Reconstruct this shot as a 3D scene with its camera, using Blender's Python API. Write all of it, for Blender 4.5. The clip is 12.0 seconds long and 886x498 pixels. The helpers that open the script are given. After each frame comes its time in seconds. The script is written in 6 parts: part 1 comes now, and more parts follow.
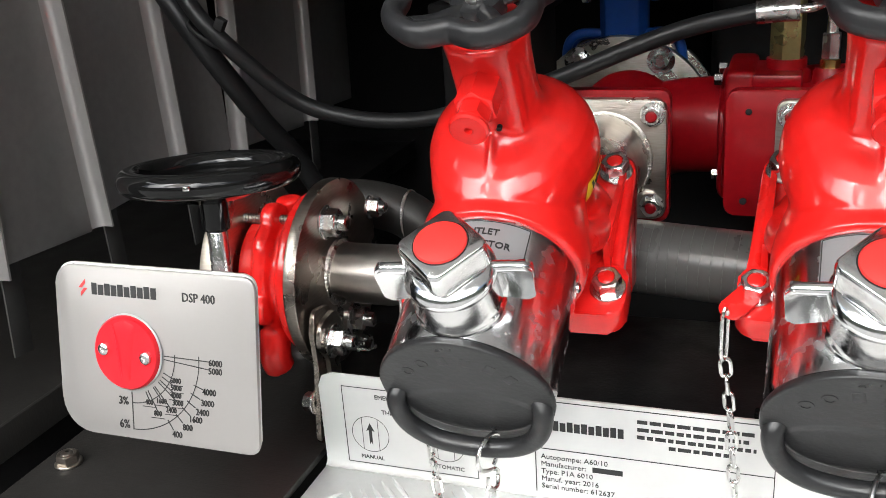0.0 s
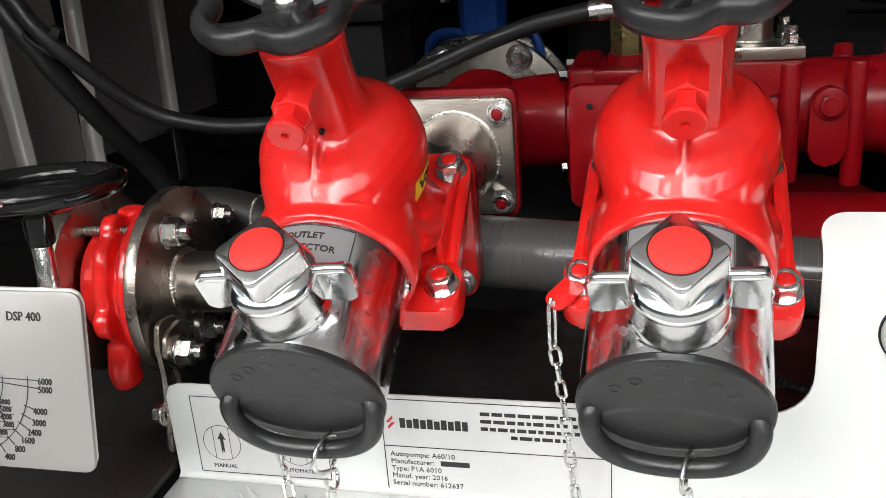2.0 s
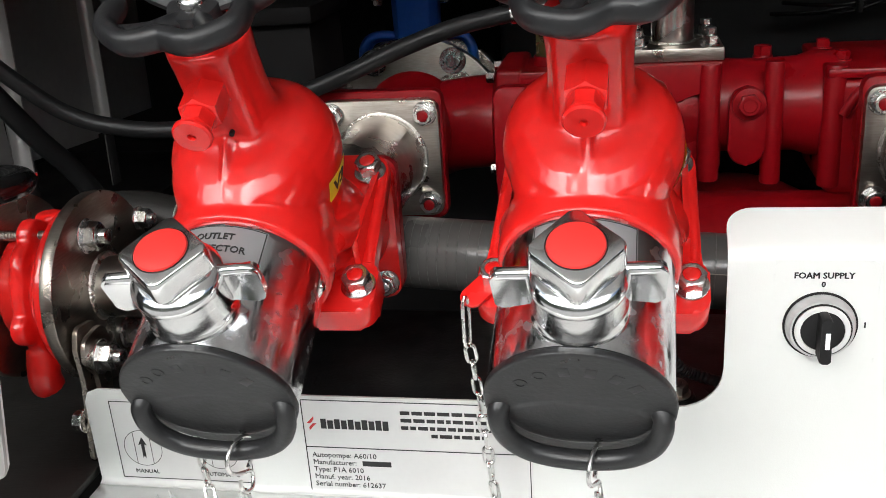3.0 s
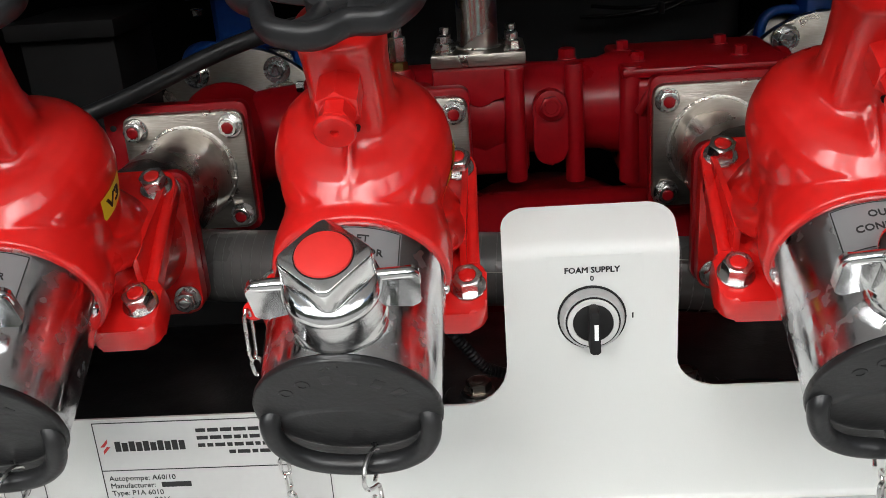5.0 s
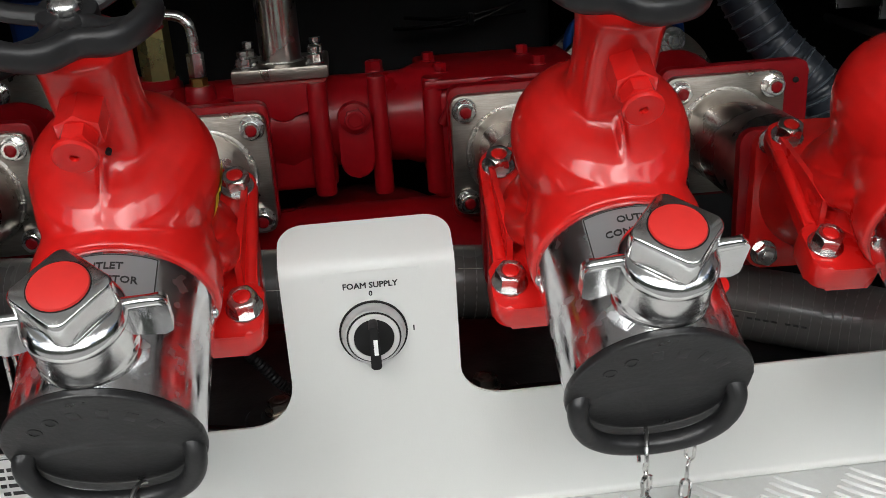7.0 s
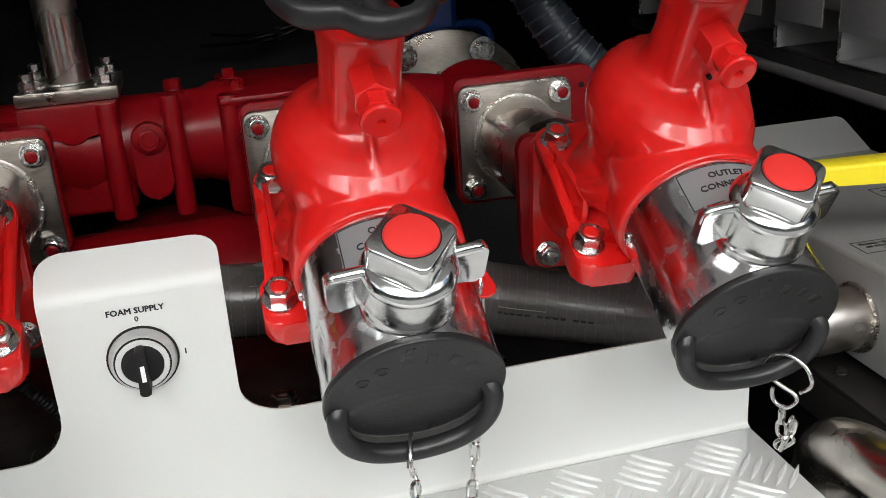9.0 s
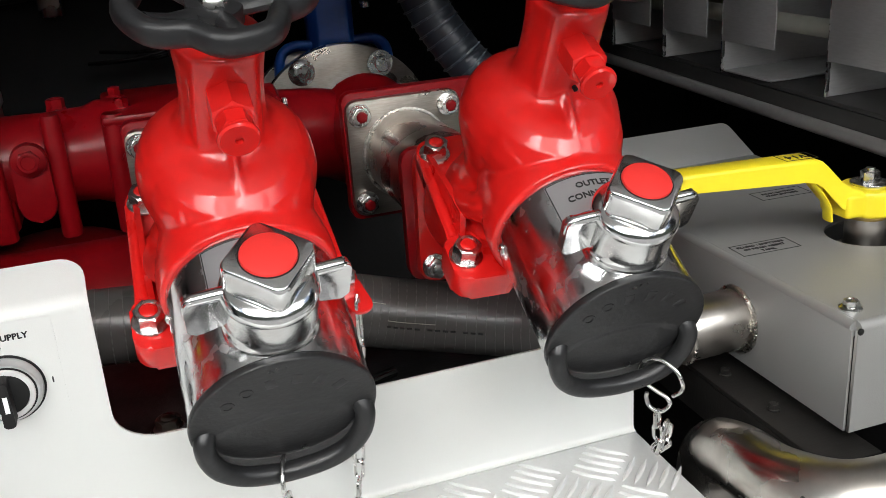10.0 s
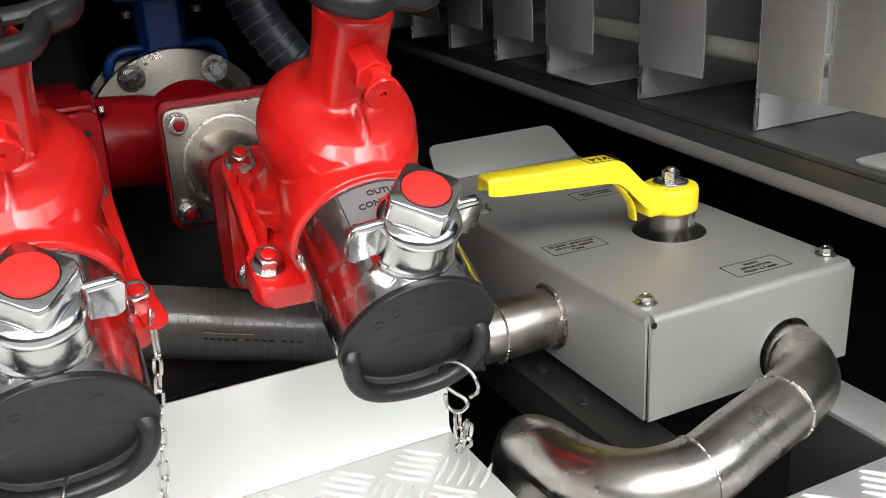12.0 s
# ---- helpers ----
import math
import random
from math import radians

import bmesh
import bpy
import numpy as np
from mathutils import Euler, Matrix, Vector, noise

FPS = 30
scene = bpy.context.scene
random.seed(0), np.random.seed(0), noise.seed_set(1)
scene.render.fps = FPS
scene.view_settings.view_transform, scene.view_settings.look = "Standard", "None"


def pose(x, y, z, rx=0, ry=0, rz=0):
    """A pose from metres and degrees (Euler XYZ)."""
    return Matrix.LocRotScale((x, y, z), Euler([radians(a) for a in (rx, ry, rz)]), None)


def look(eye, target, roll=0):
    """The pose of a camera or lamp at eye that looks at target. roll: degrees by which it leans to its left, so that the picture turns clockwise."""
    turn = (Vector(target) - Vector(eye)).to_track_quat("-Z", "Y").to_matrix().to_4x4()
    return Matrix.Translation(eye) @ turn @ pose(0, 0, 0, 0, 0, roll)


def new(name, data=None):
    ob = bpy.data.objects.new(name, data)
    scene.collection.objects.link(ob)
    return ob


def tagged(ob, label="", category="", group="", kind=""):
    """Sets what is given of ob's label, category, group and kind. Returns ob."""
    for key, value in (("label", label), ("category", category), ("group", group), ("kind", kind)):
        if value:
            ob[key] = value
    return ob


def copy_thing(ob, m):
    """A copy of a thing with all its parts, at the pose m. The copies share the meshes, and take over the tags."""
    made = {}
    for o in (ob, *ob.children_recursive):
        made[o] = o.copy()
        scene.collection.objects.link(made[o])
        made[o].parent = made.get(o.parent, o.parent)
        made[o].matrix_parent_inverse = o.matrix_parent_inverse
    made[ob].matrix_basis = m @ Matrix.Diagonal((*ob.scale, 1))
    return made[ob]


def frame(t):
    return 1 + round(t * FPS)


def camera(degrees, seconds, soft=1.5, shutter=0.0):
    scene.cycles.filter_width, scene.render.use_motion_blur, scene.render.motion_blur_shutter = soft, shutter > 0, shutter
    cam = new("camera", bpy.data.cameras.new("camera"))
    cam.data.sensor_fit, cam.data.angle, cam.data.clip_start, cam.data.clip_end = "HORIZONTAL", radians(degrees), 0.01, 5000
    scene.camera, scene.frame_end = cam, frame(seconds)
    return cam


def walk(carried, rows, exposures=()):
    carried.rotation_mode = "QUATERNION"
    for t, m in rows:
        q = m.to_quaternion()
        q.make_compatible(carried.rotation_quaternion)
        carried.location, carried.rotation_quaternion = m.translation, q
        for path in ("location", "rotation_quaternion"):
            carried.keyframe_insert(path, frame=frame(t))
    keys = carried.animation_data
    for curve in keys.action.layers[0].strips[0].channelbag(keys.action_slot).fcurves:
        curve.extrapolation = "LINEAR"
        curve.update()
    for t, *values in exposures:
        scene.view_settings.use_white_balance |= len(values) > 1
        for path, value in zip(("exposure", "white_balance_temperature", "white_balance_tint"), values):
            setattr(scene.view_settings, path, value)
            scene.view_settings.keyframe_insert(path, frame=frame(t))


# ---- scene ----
cam = camera(49.6, 12.0, soft=0.65)
PATH = [
    (0, (0.034, 0.032, 1.353), (-0.632, 1.786, 0.66), -4.0),
    (0.5, (0.044, 0.033, 1.353), (-0.566, 1.805, 0.655), -4.3),
    (1, (0.058, 0.036, 1.351), (-0.5, 1.824, 0.651), -4.7),
    (1.5, (0.079, 0.039, 1.351), (-0.445, 1.838, 0.652), -4.8),
    (2, (0.088, 0.04, 1.354), (-0.382, 1.85, 0.645), -4.4),
    (2.5, (0.101, 0.041, 1.351), (-0.327, 1.862, 0.644), -4.2),
    (3, (0.119, 0.04, 1.35), (-0.257, 1.873, 0.643), -4.1),
    (5, (0.195, 0.043, 1.35), (0.071, 1.906, 0.635), -4.2),
    (5.5, (0.21, 0.042, 1.35), (0.158, 1.909, 0.633), -4.0),
    (6, (0.228, 0.042, 1.348), (0.247, 1.91, 0.634), -3.8),
    (6.5, (0.244, 0.04, 1.352), (0.331, 1.905, 0.634), -3.6),
    (7, (0.264, 0.047, 1.35), (0.42, 1.908, 0.633), -3.7),
    (9, (0.341, 0.031, 1.348), (0.766, 1.851, 0.635), -4.0),
    (9.5, (0.36, 0.026, 1.348), (0.858, 1.83, 0.643), -4.2),
    (10, (0.381, 0.022, 1.347), (0.955, 1.805, 0.647), -4.1),
    (10.5, (0.399, 0.016, 1.347), (1.035, 1.778, 0.646), -3.9),
    (11, (0.414, 0.007, 1.348), (1.119, 1.741, 0.643), -3.6),
    (11.5, (0.43, -0.004, 1.349), (1.184, 1.708, 0.641), -3.5),
    (12, (0.44, -0.006, 1.351), (1.245, 1.679, 0.636), -3.1),
]
walk(cam, [(t, look(eye, target, roll)) for t, eye, target, roll in PATH],
     [(0, 0.43, 6320, 8), (1.5, 0.28, 6320, 8), (3.0, 0.06, 6320, 8), (5.5, -0.50, 6320, 8), (7.0, -0.64, 6320, 8), (9.5, -0.28, 6320, 8), (10.5, -0.12, 6320, 8), (12, 0.09, 6320, 8)])

# ---- light and exposure ----
world = bpy.data.worlds.new("cloudy_sky")
scene.world = world
world.use_nodes = True
wn = world.node_tree.nodes
sky = wn.new("ShaderNodeTexSky")
sky.sky_type, sky.sun_disc = "NISHITA", False
sky.sun_elevation, sky.sun_rotation = radians(49), radians(193)
sky.air_density, sky.dust_density, sky.ozone_density = 1.0, 3.0, 1.1
# broken white cloud over the sky
wl = world.node_tree.links
tone = wn.new("ShaderNodeRGBToBW")
wl.new(sky.outputs[0], tone.inputs[0])
cloud = wn.new("ShaderNodeMix")
cloud.data_type, cloud.blend_type = "RGBA", "MULTIPLY"
cloud.inputs[0].default_value, cloud.inputs[7].default_value = 1.0, (7.6, 7.48, 7.3, 1)
wl.new(tone.outputs[0], cloud.inputs[6])
puffs = wn.new("ShaderNodeTexNoise")
puffs.inputs["Scale"].default_value, puffs.inputs["Detail"].default_value, puffs.inputs["Roughness"].default_value = 3.0, 9, 0.62
coords = wn.new("ShaderNodeTexCoord")
wl.new(coords.outputs["Generated"], puffs.inputs["Vector"])
cover = wn.new("ShaderNodeMapRange")
cover.inputs[1].default_value, cover.inputs[2].default_value = 0.485, 0.53
wl.new(puffs.outputs["Fac"], cover.inputs[0])
both = wn.new("ShaderNodeMix")
both.data_type = "RGBA"
wl.new(cover.outputs[0], both.inputs[0])
gap = wn.new("ShaderNodeMix")
gap.data_type, gap.blend_type = "RGBA", "MULTIPLY"
gap.inputs[0].default_value, gap.inputs[7].default_value = 1.0, (0.8, 0.8, 0.8, 1)
wl.new(sky.outputs[0], gap.inputs[6])
wl.new(gap.outputs[2], both.inputs[6])
wl.new(cloud.outputs[2], both.inputs[7])
wl.new(both.outputs[2], wn["Background"].inputs[0])
wn["Background"].inputs[1].default_value = 0.175
sun = new("sun", bpy.data.lights.new("sun", "SUN"))
sun.data.energy, sun.data.angle, sun.data.color = 0.35, radians(45), (1.0, 0.97, 0.935)
sun.matrix_world = look((0, 0, 0), (0.15, 0.64, -0.75))


# ---- materials ----
def material(name, color, rough=0.5, metal=0.0, grain=0.0, scale=40.0, stain=0.0, stain_scale=6.0, dark=None, bump=0.0, bump_scale=200.0,
             coat=0.0, spread=0.08, stretch=(1, 1, 1), transmission=0.0, random_tone=0.0, spec=0.5, pits=0.0):
    """Principled surface with fine grain, larger stains, uneven gloss and fine relief, in object space."""
    m = bpy.data.materials.new(name)
    m.use_nodes = True
    nt = m.node_tree
    n, l = nt.nodes, nt.links
    b = n["Principled BSDF"]
    b.inputs["Metallic"].default_value = metal
    b.inputs["Coat Weight"].default_value = coat
    b.inputs["Specular IOR Level"].default_value = spec
    b.inputs["Coat Roughness"].default_value = 0.05
    b.inputs["Coat IOR"].default_value = 1.5
    b.inputs["Transmission Weight"].default_value = transmission
    tc = n.new("ShaderNodeTexCoord")
    mp = n.new("ShaderNodeMapping")
    mp.inputs["Scale"].default_value = stretch
    l.new(tc.outputs["Object"], mp.inputs[0])
    fine = n.new("ShaderNodeTexNoise")
    fine.inputs["Scale"].default_value, fine.inputs["Detail"].default_value = scale, 6
    big = n.new("ShaderNodeTexNoise")
    big.inputs["Scale"].default_value, big.inputs["Detail"].default_value = stain_scale, 5
    l.new(mp.outputs[0], fine.inputs["Vector"])
    l.new(tc.outputs["Object"], big.inputs["Vector"])
    d = dark or tuple(c * 0.45 for c in color)
    r1 = n.new("ShaderNodeValToRGB")
    r1.color_ramp.elements[0].position, r1.color_ramp.elements[1].position = 0.35, 0.65
    r1.color_ramp.elements[0].color = (*[a + (c - a) * (1 - grain) for a, c in zip(d, color)], 1)
    r1.color_ramp.elements[1].color = (*color, 1)
    l.new(fine.outputs["Fac"], r1.inputs[0])
    mix = n.new("ShaderNodeMix")
    mix.data_type = "RGBA"
    mix.inputs[7].default_value = (*d, 1)
    l.new(r1.outputs[0], mix.inputs[6])
    ms = n.new("ShaderNodeMapRange")
    ms.inputs[1].default_value, ms.inputs[2].default_value, ms.inputs[4].default_value = 0.5, 0.75, stain
    l.new(big.outputs["Fac"], ms.inputs[0])
    l.new(ms.outputs[0], mix.inputs[0])
    out = mix.outputs[2]
    if random_tone:
        info = n.new("ShaderNodeObjectInfo")
        hsv = n.new("ShaderNodeHueSaturation")
        mv = n.new("ShaderNodeMapRange")
        mv.inputs[3].default_value, mv.inputs[4].default_value = 1 - random_tone, 1 + random_tone
        l.new(info.outputs["Random"], mv.inputs[0])
        l.new(mv.outputs[0], hsv.inputs["Value"])
        l.new(out, hsv.inputs["Color"])
        out = hsv.outputs[0]
    l.new(out, b.inputs["Base Color"])
    mr = n.new("ShaderNodeMapRange")
    mr.inputs[1].default_value, mr.inputs[2].default_value = 0.3, 0.7
    mr.inputs[3].default_value, mr.inputs[4].default_value = max(0.0, rough - spread), rough + spread
    l.new(big.outputs["Fac"], mr.inputs[0])
    l.new(mr.outputs[0], b.inputs["Roughness"])
    if bump:
        nb = n.new("ShaderNodeTexNoise")
        nb.inputs["Scale"].default_value, nb.inputs["Detail"].default_value = bump_scale, 3
        l.new(mp.outputs[0], nb.inputs["Vector"])
        bp = n.new("ShaderNodeBump")
        bp.inputs["Strength"].default_value, bp.inputs["Distance"].default_value = bump, 0.001
        l.new(nb.outputs["Fac"], bp.inputs["Height"])
        l.new(bp.outputs[0], b.inputs["Normal"])
        if pits:
            nf = n.new("ShaderNodeTexNoise")
            nf.inputs["Scale"].default_value, nf.inputs["Detail"].default_value, nf.inputs["Roughness"].default_value = bump_scale * 5, 4, 0.6
            l.new(mp.outputs[0], nf.inputs["Vector"])
            fb = n.new("ShaderNodeBump")
            fb.inputs["Strength"].default_value, fb.inputs["Distance"].default_value = pits, 0.0005
            l.new(nf.outputs["Fac"], fb.inputs["Height"])
            l.new(bp.outputs[0], fb.inputs["Normal"])
            l.new(fb.outputs[0], b.inputs["Normal"])
            l.new(fb.outputs[0], b.inputs["Coat Normal"])
    return m


RED = material("red_gloss_paint", (0.70, 0.013, 0.011), 0.30, 0, 0.12, 90, 0.12, 12, bump=0.13, bump_scale=80, coat=0.7, spread=0.05, spec=0.25, pits=0.06)
# same red paint as the valves, darkened to carry the shade behind them
RED_SHADED = material("red_paint_shaded", (0.27, 0.003, 0.0065), 0.34, 0, 0.2, 90, 0.2, 9, bump=0.2, bump_scale=160, coat=0.1, spread=0.08, spec=0.25)
DIAL_RED = material("red_dial_plastic", (0.60, 0.011, 0.020), 0.34, 0, 0.1, 120, 0.08, 30, bump=0.06, spread=0.05, spec=0.35)
RED_CAP = material("red_plastic", (0.72, 0.03, 0.025), 0.42, 0, 0.1, 120, 0.1, 30, bump=0.1, spread=0.05)
CHROME = material("chrome_plating", (0.74, 0.74, 0.75), 0.19, 1, 0.2, 60, 0.35, 70, dark=(0.50, 0.50, 0.52), bump=0.05, bump_scale=60, spread=0.14)
ALLOY = material("cast_alloy_knob", (0.86, 0.86, 0.85), 0.17, 1, 0.2, 150, 0.25, 40, dark=(0.55, 0.55, 0.55), bump=0.16, bump_scale=110, spread=0.08)
STEEL = material("brushed_stainless", (0.41, 0.37, 0.325), 0.32, 1, 0.4, 70, 0.45, 18, dark=(0.24, 0.21, 0.18), bump=0.25, bump_scale=120, stretch=(1, 1, 9), spread=0.1)
PIPE_STEEL = material("stainless_pipe", (0.58, 0.55, 0.51), 0.29, 1, 0.3, 50, 0.4, 16, dark=(0.27, 0.24, 0.21), bump=0.15, bump_scale=90, spread=0.08)
ZINC = material("zinc_plated_steel", (0.74, 0.73, 0.71), 0.25, 1, 0.3, 200, 0.3, 60, dark=(0.3, 0.3, 0.3), bump=0.2, bump_scale=260, random_tone=0.1)
WELD = material("weld_bead", (0.72, 0.69, 0.64), 0.3, 1, 0.5, 300, 0.3, 60, bump=1.0, bump_scale=420)
DARK_STEEL = material("dark_steel_plate", (0.034, 0.032, 0.030), 0.46, 0.55, 0.3, 60, 0.45, 8, bump=0.2, bump_scale=100, stretch=(1, 8, 1), spread=0.1)
CAP_RUBBER = material("grey_black_rubber", (0.014, 0.014, 0.0148), 0.36, 0, 0.3, 160, 0.35, 25, dark=(0.014, 0.014, 0.014), bump=0.3, bump_scale=240, spread=0.12, spec=0.4)
RUBBER = material("black_rubber", (0.010, 0.010, 0.0105), 0.42, 0, 0.3, 160, 0.35, 25, dark=(0.007, 0.007, 0.007), bump=0.3, bump_scale=240, spread=0.12, spec=0.3)
WHEEL = material("grey_moulded_plastic", (0.013, 0.013, 0.014), 0.40, 0, 0.2, 120, 0.2, 30, bump=0.3, bump_scale=200, spec=0.4)
GLOSS_BLACK = material("gloss_black_bakelite", (0.006, 0.006, 0.006), 0.10, 0, 0.1, 80, 0.1, 20, bump=0.06, bump_scale=50, coat=0.0, spread=0.04, spec=0.30)
MATT_BLACK = material("matt_black", (0.011, 0.0107, 0.011), 0.6, 0, 0.2, 90, 0.2, 10, bump=0.2, spec=0.25)
WHITE = material("white_powder_coat", (0.63, 0.64, 0.62), 0.42, 0, 0.05, 220, 0.06, 5, dark=(0.6, 0.6, 0.58), bump=0.12, bump_scale=900, spread=0.06)
TREAD = material("coated_tread_plate", (0.66, 0.67, 0.66), 0.38, 0.25, 0.12, 160, 0.2, 9, dark=(0.48, 0.48, 0.47), bump=0.15, bump_scale=500)
GREY_COAT = material("grey_powder_coat", (0.285, 0.283, 0.275), 0.42, 0.25, 0.1, 260, 0.1, 5, dark=(0.28, 0.28, 0.27), bump=0.2, bump_scale=700)
ALU = material("satin_aluminium", (0.52, 0.52, 0.52), 0.36, 0.5, 0.25, 60, 0.25, 6, dark=(0.32, 0.32, 0.32), bump=0.12, bump_scale=150, stretch=(1, 1, 7))
STRIP = material("bright_rounded_aluminium", (0.52, 0.50, 0.488), 0.34, 0.6, 0.06, 70, 0.05, 5, dark=(0.5, 0.48, 0.46), spread=0.04)
DARK_ALU = material("grey_divider_sheet", (0.31, 0.298, 0.29), 0.38, 0.35, 0.15, 70, 0.2, 4, bump=0.1, bump_scale=150)
BLUE = material("blue_epoxy", (0.015, 0.10, 0.46), 0.35, 0, 0.15, 120, 0.2, 12, bump=0.4, bump_scale=180, coat=0.2)
YELLOW = material("yellow_vinyl_sleeve", (0.88, 0.72, 0.02), 0.36, 0, 0.06, 120, 0.08, 15, dark=(0.6, 0.47, 0.02), bump=0.15, bump_scale=160)
TAG_YELLOW = material("yellow_sticker", (0.80, 0.70, 0.03), 0.4, 0, 0.05, 200, 0.05, 20)
SILVER_LABEL = material("silver_label", (0.63, 0.63, 0.62), 0.38, 0.10, 0.08, 200, 0.1, 30, dark=(0.5, 0.5, 0.5))
PLATE_FACE = material("anodised_plate", (0.30, 0.285, 0.276), 0.36, 0.35, 0.12, 260, 0.12, 14, dark=(0.28, 0.265, 0.255), bump=0.03, bump_scale=900)
OUTLET_LABEL = material("dull_metal_label", (0.34, 0.34, 0.345), 0.36, 0.45, 0.08, 200, 0.1, 30, dark=(0.28, 0.28, 0.28))
INK = material("black_ink", (0.02, 0.02, 0.02), 0.6)
INK_RED = material("red_ink", (0.55, 0.04, 0.04), 0.6)
PALE_INK = material("white_mark", (0.85, 0.85, 0.85), 0.5)
HOSE_GREY = material("smoked_plastic_hose", (0.105, 0.102, 0.097), 0.3, 0, 0.2, 40, 0.3, 8, bump=0.1, coat=0.3)
HOSE_RIB = material("hose_reinforcement", (0.15, 0.147, 0.142), 0.4, 0, 0.2, 80, 0.2, 12)
NAVY = material("dark_corrugated_plastic", (0.030, 0.036, 0.047), 0.36, 0, 0.2, 90, 0.2, 9)
# paler blue-grey that paints the highlights along the hose ridges
RIDGE_HIGHLIGHT = material("ridge_highlight_tone", (0.10, 0.115, 0.135), 0.28, 0, 0.2, 90, 0.2, 9)
BRASS = material("brass", (0.60, 0.42, 0.14), 0.3, 1, 0.2, 160, 0.3, 40)
OLIVE = material("yellow_passivated_steel", (0.36, 0.33, 0.14), 0.3, 0.9, 0.3, 120, 0.3, 30)
# shelf grey, also used for the shaded side of the aluminium channel
SHELF_AND_SHADE_GREY = material("dark_grey_shelf_and_shade", (0.064, 0.063, 0.061), 0.4, 0.3, 0.15, 60, 0.2, 5, bump=0.1)
CREAM = material("cream_plastic_tube", (0.42, 0.42, 0.36), 0.4, 0, 0.1, 60, 0.2, 9)
# pale sheet of the added lid, reflected in knob and nut tops
FLAP = material("added_lid_sheet", (0.74, 0.74, 0.73), 0.45, 0.0, 0.1, 30, 0.15, 3)
ROOF = material("grey_roof_sheet", (0.42, 0.42, 0.41), 0.5, 0.0, 0.2, 30, 0.3, 3)
# near-black base that puts the compartment's depth of shade into the colour
SHADED_WALL = material("shaded_compartment_lining", (0.011, 0.0105, 0.0105), 0.7, 0, 0.3, 30, 0.3, 3, bump=0.3, bump_scale=60, spec=0.1)
PAVING = material("grey_concrete", (0.25, 0.246, 0.238), 0.85, 0, 0.3, 60, 0.3, 0.7, dark=(0.12, 0.118, 0.113), bump=0.8, bump_scale=120)
HEDGE = material("far_dark_wall", (0.06, 0.07, 0.05), 0.9, 0, 0.5, 1.2, 0.5, 0.3)


# ---- mesh helpers ----
def part(name, bm, mat, parent=None, label="", smooth=40):
    """Links a bmesh as one mesh object under parent."""
    bmesh.ops.recalc_face_normals(bm, faces=bm.faces)
    lim = radians(smooth)
    for f in bm.faces:
        f.smooth = True
    for e in bm.edges:
        e.smooth = len(e.link_faces) == 2 and e.calc_face_angle(0) < lim
    me = bpy.data.meshes.new(name)
    bm.to_mesh(me)
    bm.free()
    me.materials.append(mat)
    ob = new(name, me)
    if parent is not None:
        ob.parent = parent
    if label:
        tagged(ob, label)
    return ob


def thing(name, label, category, m=None, group="", kind=""):
    ob = new(name)
    ob.empty_display_size = 0.05
    if m is not None:
        ob.matrix_basis = m
    return tagged(ob, label, category, group, kind)


def shift(bm, m):
    bmesh.ops.transform(bm, matrix=m, verts=bm.verts)
    return bm


def merge(*bms):
    out = bms[0]
    for b in bms[1:]:
        me = bpy.data.meshes.new("tmp")
        b.to_mesh(me)
        out.from_mesh(me)
        bpy.data.meshes.remove(me)
        b.free()
    return out


AXIS = {"z": Matrix.Identity(4), "x": pose(0, 0, 0, 0, 90, 0), "y": pose(0, 0, 0, -90, 0, 0), "-y": pose(0, 0, 0, 90, 0, 0)}


def revolve(profile, segs=32, at=(0, 0, 0), axis="z"):
    """A turned body: profile of (radius, height), from bottom to top; ends are closed."""
    bm = bmesh.new()
    rings = []
    for r, h in profile:
        if r < 1e-6:
            rings.append([bm.verts.new((0, 0, h))])
        else:
            rings.append([bm.verts.new((r * math.cos(2 * math.pi * i / segs), r * math.sin(2 * math.pi * i / segs), h)) for i in range(segs)])
    for a, b in zip(rings, rings[1:]):
        for i in range(segs):
            j = (i + 1) % segs
            if len(a) == 1 and len(b) == 1:
                continue
            if len(a) == 1:
                bm.faces.new((a[0], b[j], b[i]))
            elif len(b) == 1:
                bm.faces.new((a[i], a[j], b[0]))
            else:
                bm.faces.new((a[i], a[j], b[j], b[i]))
    if len(rings[0]) > 1:
        bm.faces.new(list(reversed(rings[0])))
    if len(rings[-1]) > 1:
        bm.faces.new(rings[-1])
    return shift(bm, Matrix.Translation(at) @ AXIS[axis])


def rod(r, h, at=(0, 0, 0), axis="z", segs=32, bev=None):
    """A cylinder from at along axis with rounded rims."""
    b = min(r, h) * 0.12 if bev is None else bev
    return revolve([(r - b, 0), (r - b * 0.3, b * 0.3), (r, b), (r, h - b), (r - b * 0.3, h - b * 0.3), (r - b, h)], segs, at, axis)


def ringtube(r1, r0, h, at=(0, 0, 0), axis="z", segs=40, bev=0.001):
    """A hollow tube or washer."""
    bm = bmesh.new()
    prof = [(r0, 0), (r1 - bev, 0), (r1, bev), (r1, h - bev), (r1 - bev, h), (r0, h)]
    rings = [[bm.verts.new((r * math.cos(2 * math.pi * i / segs), r * math.sin(2 * math.pi * i / segs), z)) for i in range(segs)] for r, z in prof]
    for k in range(len(prof)):
        a, b = rings[k], rings[(k + 1) % len(prof)]
        for i in range(segs):
            j = (i + 1) % segs
            bm.faces.new((a[i], a[j], b[j], b[i]))
    return shift(bm, Matrix.Translation(at) @ AXIS[axis])


